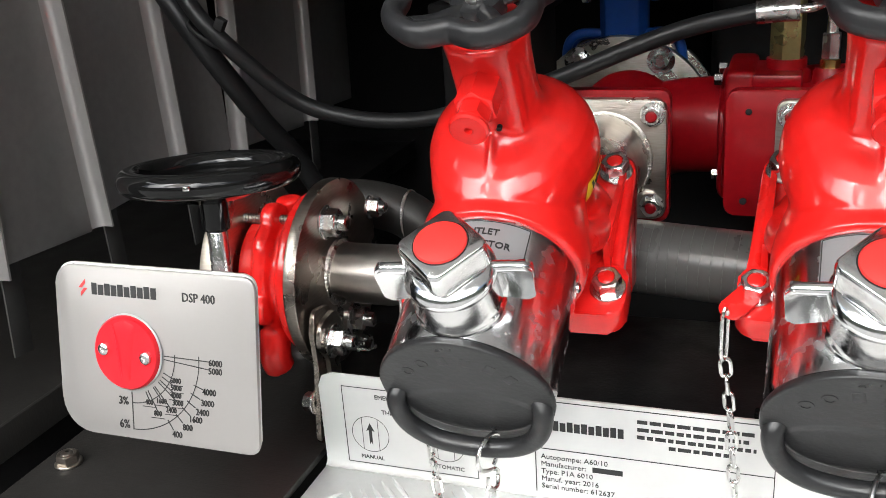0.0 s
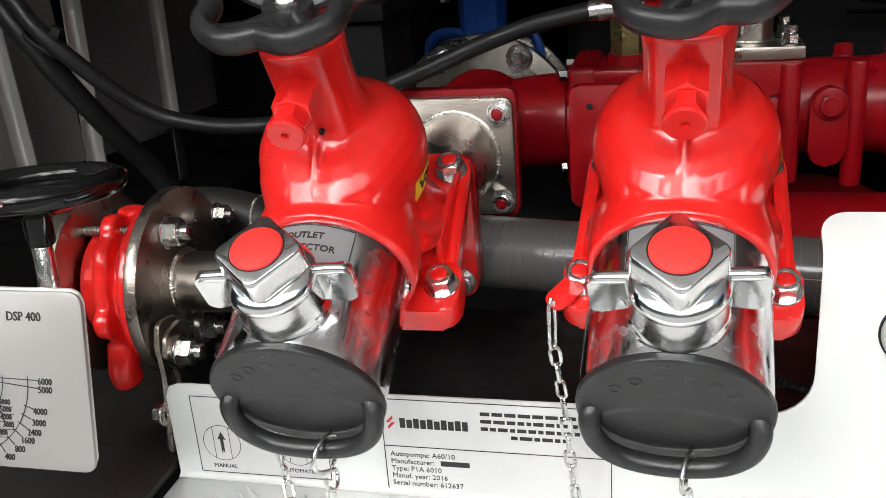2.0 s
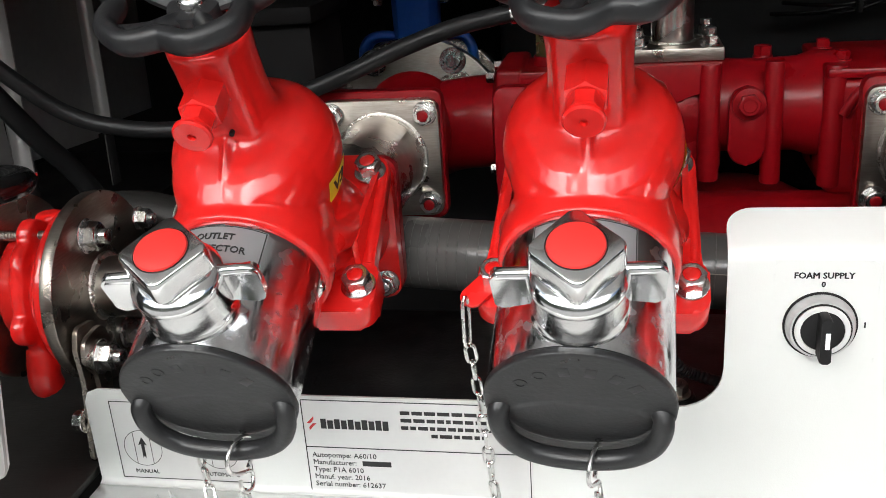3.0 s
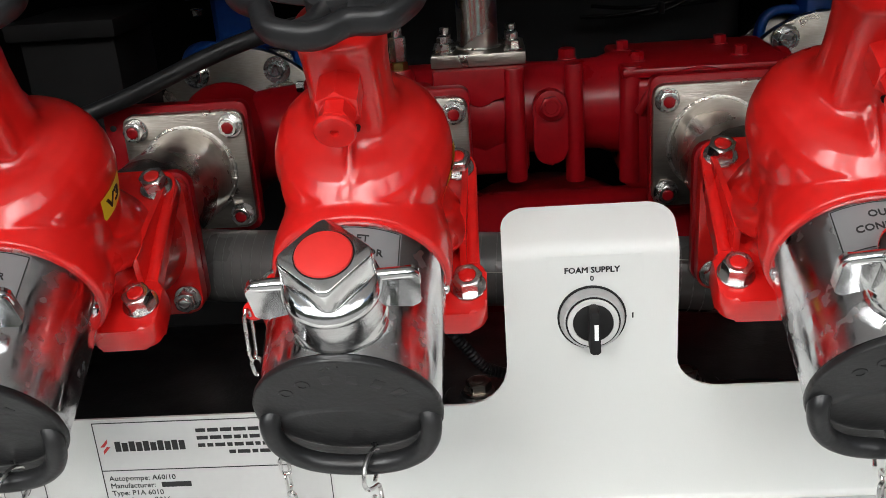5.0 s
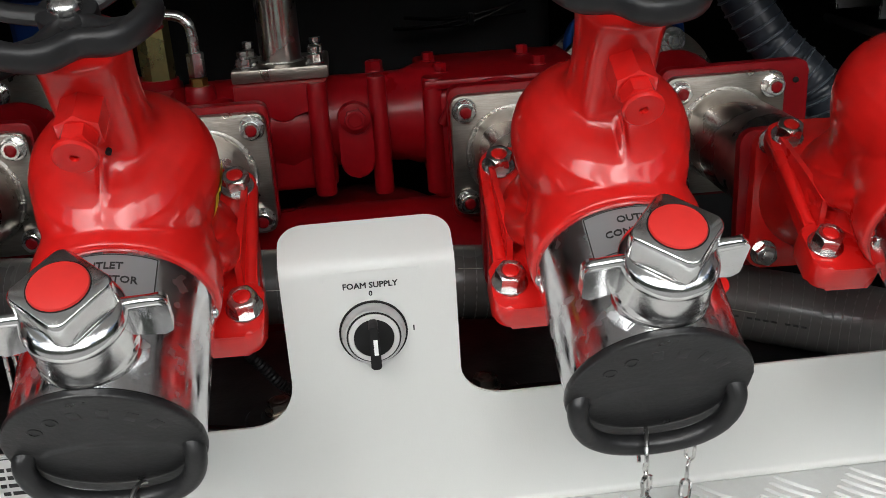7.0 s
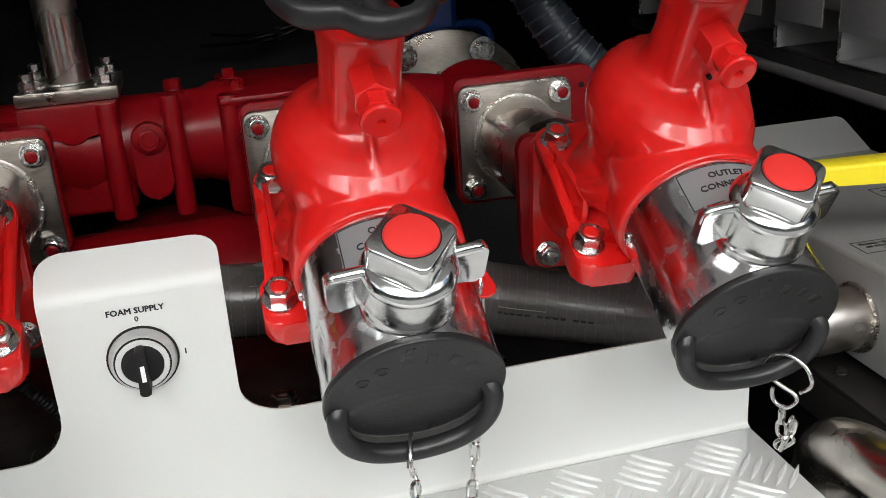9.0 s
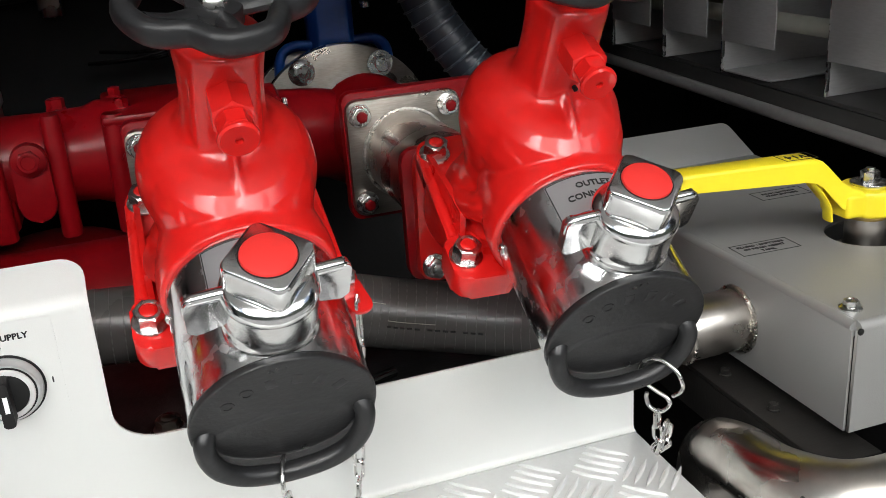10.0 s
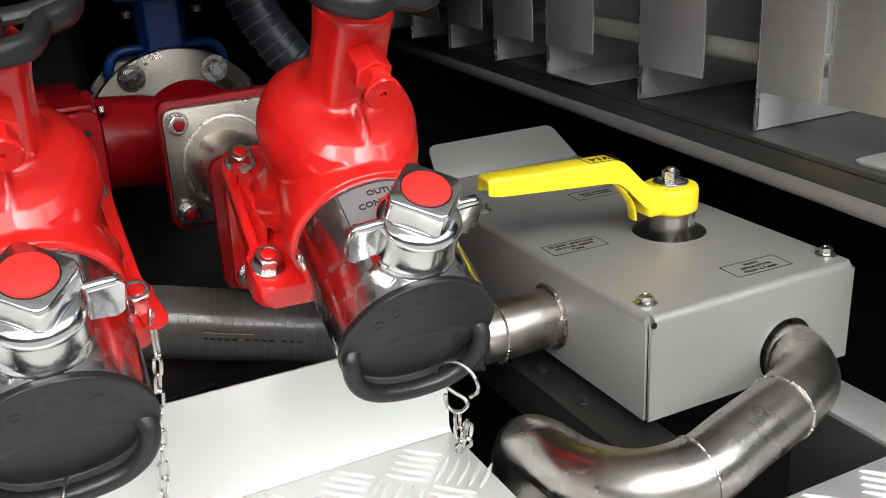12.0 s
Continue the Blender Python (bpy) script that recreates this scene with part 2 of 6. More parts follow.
def box(x0, x1, y0, y1, z0, z1, bev=0.002, segs=2):
    bm = bmesh.new()
    bmesh.ops.create_cube(bm, size=1)
    bmesh.ops.transform(bm, matrix=Matrix.LocRotScale(((x0 + x1) / 2, (y0 + y1) / 2, (z0 + z1) / 2), None, (x1 - x0, y1 - y0, z1 - z0)), verts=bm.verts)
    if bev:
        bmesh.ops.bevel(bm, geom=bm.edges[:], offset=bev, segments=segs, profile=0.5, affect="EDGES")
    return bm


def rounded(corners, r, steps=6):
    """Rounds the corners of a 2D outline; r is one radius or one for each corner."""
    out, k = [], len(corners)
    for i in range(k):
        p, a, b = Vector(corners[i]), Vector(corners[i - 1]), Vector(corners[(i + 1) % k])
        ri = r[i] if isinstance(r, (list, tuple)) else r
        if ri <= 0:
            out.append(tuple(p))
            continue
        u, v = (a - p).normalized(), (b - p).normalized()
        half = u.angle(v) / 2
        t = min(ri / math.tan(half), (a - p).length * 0.49, (b - p).length * 0.49)
        rr = t * math.tan(half)
        c = p + (u + v).normalized() * (rr / math.sin(half))
        s, e = p + u * t - c, p + v * t - c
        ang = s.angle_signed(e)
        for q in range(steps + 1):
            w = Matrix.Rotation(-ang * q / steps, 2) @ s
            out.append(tuple(c + w))
    return out


def prism(outline, h, m=None, bev=0.0012):
    """A plate with a 2D outline in x and y, h thick upward, with eased rims."""
    bm = bmesh.new()
    n = len(outline)
    lo = [bm.verts.new((x, y, 0)) for x, y in outline]
    hi = [bm.verts.new((x, y, h)) for x, y in outline]
    bm.faces.new(list(reversed(lo)))
    bm.faces.new(hi)
    for i in range(n):
        j = (i + 1) % n
        bm.faces.new((lo[i], lo[j], hi[j], hi[i]))
    if bev:
        rim = [e for e in bm.edges if abs(e.verts[0].co.z - e.verts[1].co.z) < 1e-7]
        bmesh.ops.bevel(bm, geom=rim, offset=bev, segments=2, profile=0.5, affect="EDGES")
    if m is not None:
        shift(bm, m)
    return bm


def smooth_path(points, steps=8):
    """A Catmull-Rom line through the points."""
    p = [Vector(q) for q in points]
    p = [p[0] * 2 - p[1]] + p + [p[-1] * 2 - p[-2]]
    out = []
    for i in range(1, len(p) - 2):
        a, b, c, d = p[i - 1:i + 3]
        for s in range(steps):
            t = s / steps
            out.append(0.5 * (2 * b + (c - a) * t + (2 * a - 5 * b + 4 * c - d) * t * t + (3 * b - a - 3 * c + d) * t ** 3))
    out.append(p[-2])
    return out


def tube(points, r, segs=14, closed=False, steps=8, radii=None, flat=1.0):
    """A round bar or hose along a smooth line. radii: one for each point of the final line."""
    path = smooth_path(points, steps) if steps else [Vector(q) for q in points]
    bm = bmesh.new()
    n, rings, up = len(path), [], None
    for i, c in enumerate(path):
        d = (path[(i + 1) % n] - path[i - 1]) if closed else (path[min(i + 1, n - 1)] - path[max(i - 1, 0)])
        d.normalize()
        if up is None:
            up = d.orthogonal().normalized() if abs(d.z) > 0.9 else (Vector((0, 0, 1)) - d * d.z).normalized()
        up = (up - d * up.dot(d)).normalized()
        side = d.cross(up)
        rr = radii(i / max(1, n - 1)) if radii else r
        rings.append([bm.verts.new(c + (up * math.cos(2 * math.pi * k / segs) * flat + side * math.sin(2 * math.pi * k / segs)) * rr) for k in range(segs)])
    for i in range(n if closed else n - 1):
        a, b = rings[i], rings[(i + 1) % n]
        for k in range(segs):
            bm.faces.new((a[k], a[(k + 1) % segs], b[(k + 1) % segs], b[k]))
    if not closed:
        bm.faces.new(rings[0])
        bm.faces.new(list(reversed(rings[-1])))
    return bm


def hexagon(af, turn=0):
    r = af / math.sqrt(3)
    return [(r * math.cos(radians(60 * i + turn)), r * math.sin(radians(60 * i + turn))) for i in range(6)]


def hex_nut(af, h, turn=0):
    """A hexagon nut whose corners are turned down by a cone, standing on z = 0."""
    n, r = 36, af / 2
    spoke = [r / math.cos((2 * math.pi * i / n) % (math.pi / 3) - math.pi / 6) for i in range(n)]
    turned = [2 * math.pi * i / n + radians(turn) for i in range(n)]
    ring = lambda q, z: [(q(i) * math.cos(turned[i]), q(i) * math.sin(turned[i]), z(i)) for i in range(n)]
    return loft(ring(lambda i: spoke[i], lambda i: 0.0), ring(lambda i: spoke[i], lambda i: h - (spoke[i] - r * 0.94) * 0.62),
                ring(lambda i: r * 0.94, lambda i: h), ring(lambda i: r * 0.70, lambda i: h), ring(lambda i: r * 0.64, lambda i: h - r * 0.08))


def loft(*rings):
    """A closed body through rings of equal count."""
    bm = bmesh.new()
    made = [[bm.verts.new(p) for p in ring] for ring in rings]
    n = len(made[0])
    for a, b in zip(made, made[1:]):
        for i in range(n):
            j = (i + 1) % n
            bm.faces.new((a[i], a[j], b[j], b[i]))
    bm.faces.new(list(reversed(made[0])))
    bm.faces.new(made[-1])
    return bm


def cast(bms, voxel=0.0018, rounds=7):
    """Several closed bodies grown into one casting with soft fillets."""
    me = bpy.data.meshes.new("casting")
    bm = merge(*bms)
    bmesh.ops.recalc_face_normals(bm, faces=bm.faces)
    bm.to_mesh(me)
    bm.free()
    ob = bpy.data.objects.new("casting", me)
    scene.collection.objects.link(ob)
    md = ob.modifiers.new("grow", "REMESH")
    md.mode, md.voxel_size, md.use_smooth_shade = "VOXEL", voxel, True
    md = ob.modifiers.new("fillet", "SMOOTH")
    md.factor, md.iterations = 0.5, rounds
    out = bpy.data.meshes.new_from_object(ob.evaluated_get(bpy.context.evaluated_depsgraph_get()))
    bm = bmesh.new()
    bm.from_mesh(out)
    bpy.data.objects.remove(ob)
    bpy.data.meshes.remove(me)
    bpy.data.meshes.remove(out)
    return bm


def text(body, size, align="CENTER", raise_by=0.0003, bold=0.0, narrow=1.0):
    """Lettering in the x-y plane, its middle or start at the origin."""
    cu = bpy.data.curves.new("lettering", "FONT")
    cu.body, cu.size, cu.align_x, cu.align_y, cu.extrude, cu.offset = body, size, align, "CENTER", raise_by, bold
    cu.resolution_u = 2
    ob = bpy.data.objects.new("lettering", cu)
    scene.collection.objects.link(ob)
    me = bpy.data.meshes.new_from_object(ob.evaluated_get(bpy.context.evaluated_depsgraph_get()))
    bm = bmesh.new()
    bm.from_mesh(me)
    bpy.data.objects.remove(ob)
    bpy.data.curves.remove(cu)
    bpy.data.meshes.remove(me)
    return shift(bm, Matrix.Diagonal((narrow, 1, 1, 1)))


def heavy(body, size, d, **kw):
    """Bold lettering: the same letters laid side by side."""
    return merge(*[shift(text(body, size, **kw), Matrix.Translation((dx, dy, 0))) for dx, dy in ((-d, 0), (d, 0), (0, -d * 0.6), (0, d * 0.6))])


def bar(x0, x1, y0, y1, h=0.0003):
    return prism([(x0, y0), (x1, y0), (x1, y1), (x0, y1)], h, bev=0)


def line2d(x0, y0, x1, y1, w=0.0005, h=0.0003):
    d = Vector((x1 - x0, y1 - y0)).normalized() * w / 2
    return prism([(x0 - d.y, y0 + d.x), (x0 + d.y, y0 - d.x), (x1 + d.y, y1 - d.x), (x1 - d.y, y1 + d.x)], h, bev=0)


def frame2d(x0, x1, y0, y1, w=0.0006):
    return merge(line2d(x0, y0, x1, y0, w), line2d(x1, y0, x1, y1, w), line2d(x1, y1, x0, y1, w), line2d(x0, y1, x0, y0, w))


def arc2d(cx, cy, r, a0, a1, w=0.0005, n=24, h=0.0003):
    bm = bmesh.new()
    rows = []
    for i in range(n + 1):
        a = radians(a0 + (a1 - a0) * i / n)
        rows.append([bm.verts.new((cx + q * math.cos(a), cy + q * math.sin(a), h)) for q in (r - w / 2, r + w / 2)])
    for a, b in zip(rows, rows[1:]):
        bm.faces.new((a[0], a[1], b[1], b[0]))
    return bm


FRONT = pose(0, 0, 0, 90, 0, 0)   # turns a sheet drawn in x and y upright, facing the opening


def fastener(parent, at, direction, af=0.019, h=0.011, stud=0.009, washer=True, mat=None, end=None, name="nut", spin=0):
    """A nut on a washer with the stud's end standing out; end: material of the stud's face."""
    m = Matrix.Translation(at) @ Vector(direction).to_track_quat("Z", "Y").to_matrix().to_4x4()
    n = part(name, shift(hex_nut(af, h, spin), m @ Matrix.Translation((0, 0, 0.0026))), mat or ZINC, parent, smooth=25)
    if washer:
        part("washer", shift(ringtube(af * 0.70, af * 0.3, 0.0026, segs=28, bev=0.0006), m), mat or ZINC, n)
    if stud:
        r = af * 0.315
        top = h + 0.0026 + stud * 0.3
        part("stud_end", shift(revolve([(r, h * 0.5), (r, top - 0.0010), (r * 0.88, top - 0.0003), (r * 0.5, top), (0, top)], 20), m), end or mat or ZINC, n,
             "red-painted stud end" if end else "")
    return n


# ---- the setting ----
def wall(name, b, mat, label, category="wall"):
    return tagged(part(name, b, mat), label, category, kind="structure")


wall("ground", box(-60, 60, -60, 60, -0.2, 0.0, 0), PAVING, "plain grey concrete yard below the vehicle", "ground")


def tree_line():
    """A far row of dark crowns round the open side, thick and with a ragged top."""
    bm, rows, n = bmesh.new(), [], 360
    for i in range(n + 1):
        a = radians(170 + 200 * i / n)
        top = 10.5 + 3.0 * noise.noise(Vector((i * 0.045, 0.3, 0))) + 1.5 * noise.noise(Vector((i * 0.21, 4.1, 0))) + 0.9 * noise.noise(Vector((i * 0.8, 9.7, 0)))
        rows.append([bm.verts.new((r * math.cos(a), r * math.sin(a), z)) for r, z in ((24.0, -0.05), (24.0, top * 0.9), (25.2, top), (27.0, top * 0.85), (27.0, -0.05))])
    for p, q in zip(rows, rows[1:]):
        for k in range(4):
            bm.faces.new((p[k], p[k + 1], q[k + 1], q[k]))
    return bm


wall("backdrop", tree_line(), HEDGE, "far dark row of trees round the yard", "backdrop")
# lining and floor pan are near black to deepen the interior shade
wall("wall_back", box(-1.25, 1.75, 2.10, 2.13, 0.45, 1.9, 0), SHADED_WALL, "back lining of the pump compartment, near black in place of shade")
wall("wall_left", box(-1.25, -1.22, 0.12, 2.10, 0.45, 1.9, 0), SHADED_WALL, "side lining of the pump compartment, near black in place of shade")
wall("wall_right", box(1.72, 1.75, 0.12, 2.10, 0.45, 1.9, 0), SHADED_WALL, "side lining of the pump compartment, near black in place of shade")
# unseen lid, added to cut off high sky and reflect pale in metal
wall("ceiling_lid_added", shift(box(-1.25, 1.75, -1.13, 0.0, 0.0, 0.03, 0.004), Matrix.Translation((0, 0.83, 1.87)) @ pose(0, 0, 0, -20)), FLAP, "unseen pale lid added over the opening to shape light and reflections", "ceiling")
# unseen roof and lintel, set low to keep sky light off the back
wall("ceiling", box(-1.25, 1.75, 0.80, 2.13, 1.52, 1.56, 0), ROOF, "unseen grey roof of the pump compartment, set low to shade it", "ceiling")
wall("wall_lintel", box(-1.25, 1.75, 0.80, 0.83, 1.561, 1.88, 0), ROOF, "unseen grey lintel added between the low roof and the lid")
wall("floor", box(-1.25, 1.75, 0.45, 2.13, 0.45, 0.48, 0), SHADED_WALL, "floor pan of the pump compartment, near black in place of shade", "floor")

# ---- white splash panel with the switch tower ----
PANEL_Y = 0.735


def splash_panel():
    root = thing("splash_panel", "white powder-coated folded sheet panel with a raised switch tower", "panel")
    x0, x1, zb, zt, zr = -0.366, 0.790, 0.847, 0.946, 0.955
    tl, tr, fil = 0.194, 0.330, 0.036
    bm = bmesh.new()
    # lower sheet, with the rounded end at the top
    top = [(x0, zt - 0.014), (x0 + 0.004, zt - 0.004), (x0 + 0.014, zt), (tl - fil, zt), (tr + fil, zr), (x1, zr)]
    lower = [(x1, zb + 0.006), (x0, zb + 0.006)]
    bm.faces.new([bm.verts.new((x, PANEL_Y, z)) for x, z in lower + top])
    # the tower, row by row, then its top folded back
    rows = []
    for i in range(8):
        a = radians(90 * i / 7)
        d = fil * (1 - math.sin(a))
        rows.append((tl - d, tr + d, PANEL_Y, zt + fil * (1 - math.cos(a)), (zr - zt) * math.cos(a)))
    z_fold, rb = 1.070, 0.016
    rows.append((tl, tr, PANEL_Y, z_fold, 0.0))
    for i in range(1, 9):
        a = radians(58 * i / 8)
        rows.append((tl, tr, PANEL_Y + rb * (1 - math.cos(a)), z_fold + rb * math.sin(a), 0.0))
    y, z = rows[-1][2:4]
    dy, dz, rc = math.sin(radians(58)), math.cos(radians(58)), 0.02
    run = 0.034
    for i in range(0, 8):
        s = run - rc + rc * math.sin(radians(90 * i / 7))
        ins = rc * (1 - math.cos(radians(90 * i / 7)))
        rows.append((tl + ins, tr - ins, y + dy * s, z + dz * s, 0.0))
    made = [(bm.verts.new((a, yy, zz)), bm.verts.new((b, yy, zz + up))) for a, b, yy, zz, up in rows]
    for (a, b), (c, d) in zip(made, made[1:]):
        bm.faces.new((a, b, d, c))
    # fold into the tread at the foot
    last = None
    for i in range(7):
        a = radians(90 * i / 6)
        pair = [bm.verts.new((x, PANEL_Y - 0.006 * (1 - math.cos(a)), zb + 0.006 - 0.006 * math.sin(a))) for x in (x0, x1)]
        if last:
            bm.faces.new((last[0], pair[0], pair[1], last[1]))
        last = pair
    bmesh.ops.remove_doubles(bm, verts=bm.verts, dist=1e-5)
    sheet = part("sheet", bm, WHITE, root)
    md = sheet.modifiers.new("thickness", "SOLIDIFY")
    md.thickness, md.offset = 0.0025, 0.0
    # tread shelf
    tread = part("tread_plate", box(x0, x1, 0.36, PANEL_Y - 0.006, zb - 0.0035, zb + 0.0005, 0.001), TREAD, root, "pale coated tread plate")
    return root, tread, (x0, x1, zb + 0.0005)


PANEL, TREAD_PLATE, (TX0, TX1, TZ) = splash_panel()


def on_panel(bm, x, z, name, mat=INK, parent=None, lift=0.0016):
    return part(name, shift(bm, Matrix.Translation((x, PANEL_Y - lift, z)) @ FRONT), mat, parent or PANEL)


# switch on the tower
switch = thing("selector_switch", "black rotary selector switch with a brushed steel bezel", "switch", pose(0.2625, PANEL_Y - 0.001, 1.0215))
part("gasket", rod(0.0271, 0.002, axis="-y", segs=48), MATT_BLACK, switch)
part("bezel", revolve([(0.0255, 0.001), (0.0255, 0.003), (0.0240, 0.0080), (0.0228, 0.0100), (0.0212, 0.0104), (0.0, 0.0104)], 56, axis="-y"), ALU, switch)
part("groove", ringtube(0.0214, 0.0200, 0.0008, (0, -0.0100, 0), "-y", 56, 0.0002), MATT_BLACK, switch)
part("bright_ring", ringtube(0.0200, 0.0160, 0.0026, (0, -0.0102, 0), "-y", 56, 0.0008), SILVER_LABEL, switch, "bright inner ring")
part("knob_base", rod(0.0156, 0.003, (0, -0.0102, 0), "-y", 40), MATT_BLACK, switch)
grip = part("grip", shift(prism(rounded([(-0.0042, -0.0195), (0.0042, -0.0195), (0.0036, 0.0165), (-0.0036, 0.0165)], 0.002), 0.016, bev=0.0012), Matrix.Translation((0, -0.0122, 0)) @ FRONT), MATT_BLACK, switch)
part("pointer_mark", shift(bar(-0.0016, 0.0016, -0.007, 0.006, 0.0004), Matrix.Translation((0.0008, -0.0283, 0)) @ FRONT), PALE_INK, grip, "white pointer line")
sw_label = thing("switch_label", "white sticker lettered with the foam supply switch positions", "label")
on_panel(bar(-0.037, 0.037, -0.0425, 0.0425, 0.0002), 0.265, 1.0315, "sticker", WHITE, sw_label, 0.00145)
on_panel(heavy("FOAM SUPPLY", 0.0068, 0.00022), 0.2630, 1.0615, "lettering", INK, sw_label, 0.0018)
on_panel(heavy("0", 0.006, 0.00018), 0.263, 1.0545, "lettering", INK, sw_label, 0.0018)
for e in ((-0.0372, 0.028, -0.0372, 0.036), (0.0372, 0.012, 0.0372, 0.038), (0.031, 0.0425, 0.0372, 0.0400), (-0.0372, 0.036, -0.0340, 0.041), (0.0372, -0.0415, 0.0374, -0.0375)):
    on_panel(line2d(*e, 0.0003), 0.265, 1.0315, "sticker_edge", SILVER_LABEL, sw_label, 0.0018)
on_panel(heavy("1", 0.0066, 0.00025), 0.2945, 1.0215, "lettering", INK, sw_label, 0.0018)

# emergency valve label
em = thing("instruction_label", "silver instruction sticker with manual and automatic valve positions", "label")
on_panel(bar(-0.344, -0.211, 0.8525, 0.9365, 0.0002), 0, 0, "sticker", SILVER_LABEL, em, 0.00145)
on_panel(frame2d(-0.342, -0.213, 0.8545, 0.9345, 0.0007), 0, 0, "border", INK, em, 0.0018)
for s, x, z in (("EMERGENCY OPENING", -0.2775, 0.926), ("VALVE", -0.2775, 0.9185), ("THE WATER TANK", -0.2775, 0.911)):
    on_panel(text(s, 0.0062), x, z, "lettering", INK, em, 0.0018)
for k, (cx, s) in enumerate(((-0.317, "MANUAL"), (-0.243, "AUTOMATIC"))):
    on_panel(arc2d(cx, 0.8865, 0.0185, 0, 360, 0.0006, 40), 0, 0, "dial_circle", INK, em, 0.0018)
    on_panel(merge(line2d(cx - 0.008, 0.870, cx - 0.008, 0.903, 0.0004), line2d(cx + 0.008, 0.870, cx + 0.008, 0.903, 0.0004)), 0, 0, "slot_line", INK, em, 0.0018)
    arrow = prism([(0.0015, -0.011), (0.0015, 0.004), (0.0042, 0.003), (0, 0.0115), (-0.0042, 0.003), (-0.0015, 0.004), (-0.0015, -0.011), (0, -0.008)], 0.0003, bev=0)
    shift(arrow, pose(0, 0, 0, 0, 0, -90 * k))
    on_panel(arrow, cx, 0.8865, "arrow", INK, em, 0.0018)
    on_panel(text(s, 0.0058), cx, 0.8615, "lettering", INK, em, 0.0018)

# maker's data label
dl = thing("data_label", "silver maker's data sticker with pump type and year lines", "label")
on_panel(bar(-0.161, 0.041, 0.8465, 0.9445, 0.0002), 0, 0, "sticker", SILVER_LABEL, dl, 0.00145)
on_panel(frame2d(-0.159, 0.039, 0.8485, 0.9425, 0.0008), 0, 0, "border", INK, dl, 0.0018)
on_panel(line2d(-0.159, 0.8955, 0.039, 0.8955, 0.0008), 0, 0, "divider", INK, dl, 0.0018)
for i, s in enumerate(("Autopompe: A60/10", "Manufacturer:", "Type: P1A 6010", "Manuf. year: 2016", "Serial number: 612637")):
    on_panel(text(s, 0.0071, "LEFT"), -0.1545, 0.8873 - 0.0075 * i, "lettering", INK, dl, 0.0018)
on_panel(bar(-0.109, -0.083, 0.8775, 0.8825), 0, 0, "maker_mark", INK, dl, 0.0018)


def maker_logo(width, place):
    """The maker's name as a row of plain blocks with a small red mark before it; no letters."""
    h, n = width * 0.155, 10
    w = width / n
    for i in range(n):
        tall = h * (1.0, 0.86, 1.0, 0.9, 1.0, 0.84, 1.0, 0.9, 1.0, 0.94)[i]
        place(prism([(i * w, 0), (i * w + w * 0.80, 0), (i * w + w * 0.80, tall), (i * w, tall)], 0.0003, bev=0), INK)
    d = h * 0.7
    place(prism([(-d * 1.9, h * 0.5), (-d * 0.9, h * 1.25), (-d * 0.9, h * 0.9), (-d * 1.4, h * 0.5)], 0.0003, bev=0), INK_RED)
    place(prism([(-d * 0.6, h * 0.5), (-d * 1.6, -h * 0.25), (-d * 1.6, h * 0.1), (-d * 1.1, h * 0.5)], 0.0003, bev=0), INK_RED)


maker_logo(0.062, lambda bm, ink: on_panel(bm, -0.143, 0.9145, "maker_mark", ink, dl, 0.0018))
for i, (a, b) in enumerate(((-0.071, 0.022), (-0.071, 0.018), (-0.071, 0.024), (-0.045, 0.003))):
    x = a
    rng = random.Random(5 + i)
    while x < b:
        w = rng.uniform(0.004, 0.011)
        on_panel(bar(x, min(x + w, b), -0.0017, 0.0017), 0, 0.9325 - 0.0073 * i, "address_bar", INK, dl, 0.0018)
        x += w + 0.0018

# ---- delivery valves ----
ANG = 29.0
CAP_Y, CAP_Z = 0.589, 1.032
PIPE_X = (-0.170, 0.091, 0.445, 0.699)
# mouth of each outlet: place, tilt, roll and turn
SEATS = ((-0.1668, 0.5889, 1.0284, 29.5, -0.3, 0.7), (0.0890, 0.5910, 1.0315, 29.9, 0.3, -1.5), (0.4450, 0.5880, 1.0320, 29.0, 0.2, -0.4), (0.7003, 0.5928, 1.0343, 28.6, 0.6, -1.8))
XC = tuple(q[0] for q in SEATS)


def valve_pose(x):
    q = SEATS[XC.index(x)]
    return pose(*q[:3], q[3]) @ pose(0, 0, 0, 0, q[4], q[5])


def to_local(y, z):
    c, s = math.cos(radians(ANG)), math.sin(radians(ANG))
    return (y - CAP_Y) * c + (z - CAP_Z) * s, -(y - CAP_Y) * s + (z - CAP_Z) * c


STEM_Y = 0.195


def wrap(bm, radius, y_mid, turn=0):
    """Bends a flat sheet drawn in x and y round the outlet's barrel; its middle on top."""
    for v in bm.verts:
        a = v.co.x / radius + radians(turn)
        r = radius + v.co.z
        v.co = Vector((r * math.sin(a), y_mid + v.co.y, r * math.cos(a)))
    return bm


DOME = [(0.0770, -0.0625), (0.0755, -0.0545), (0.0690, -0.0425), (0.0625, -0.0265), (0.0575, -0.0105), (0.0588, 0.0035), (0.0636, 0.0195), (0.0667, 0.0325), (0.0668, 0.0435), (0.0646, 0.0550), (0.0600, 0.0655),
        (0.0536, 0.0735), (0.0455, 0.0792), (0.0385, 0.0825), (0.0345, 0.0860), (0.0318, 0.0905), (0.0302, 0.0975), (0.0294, 0.1165), (0.0298, 0.1365), (0.0312, 0.1515), (0.0315, 0.1595), (0.0300, 0.1625), (0.0200, 0.1635)]


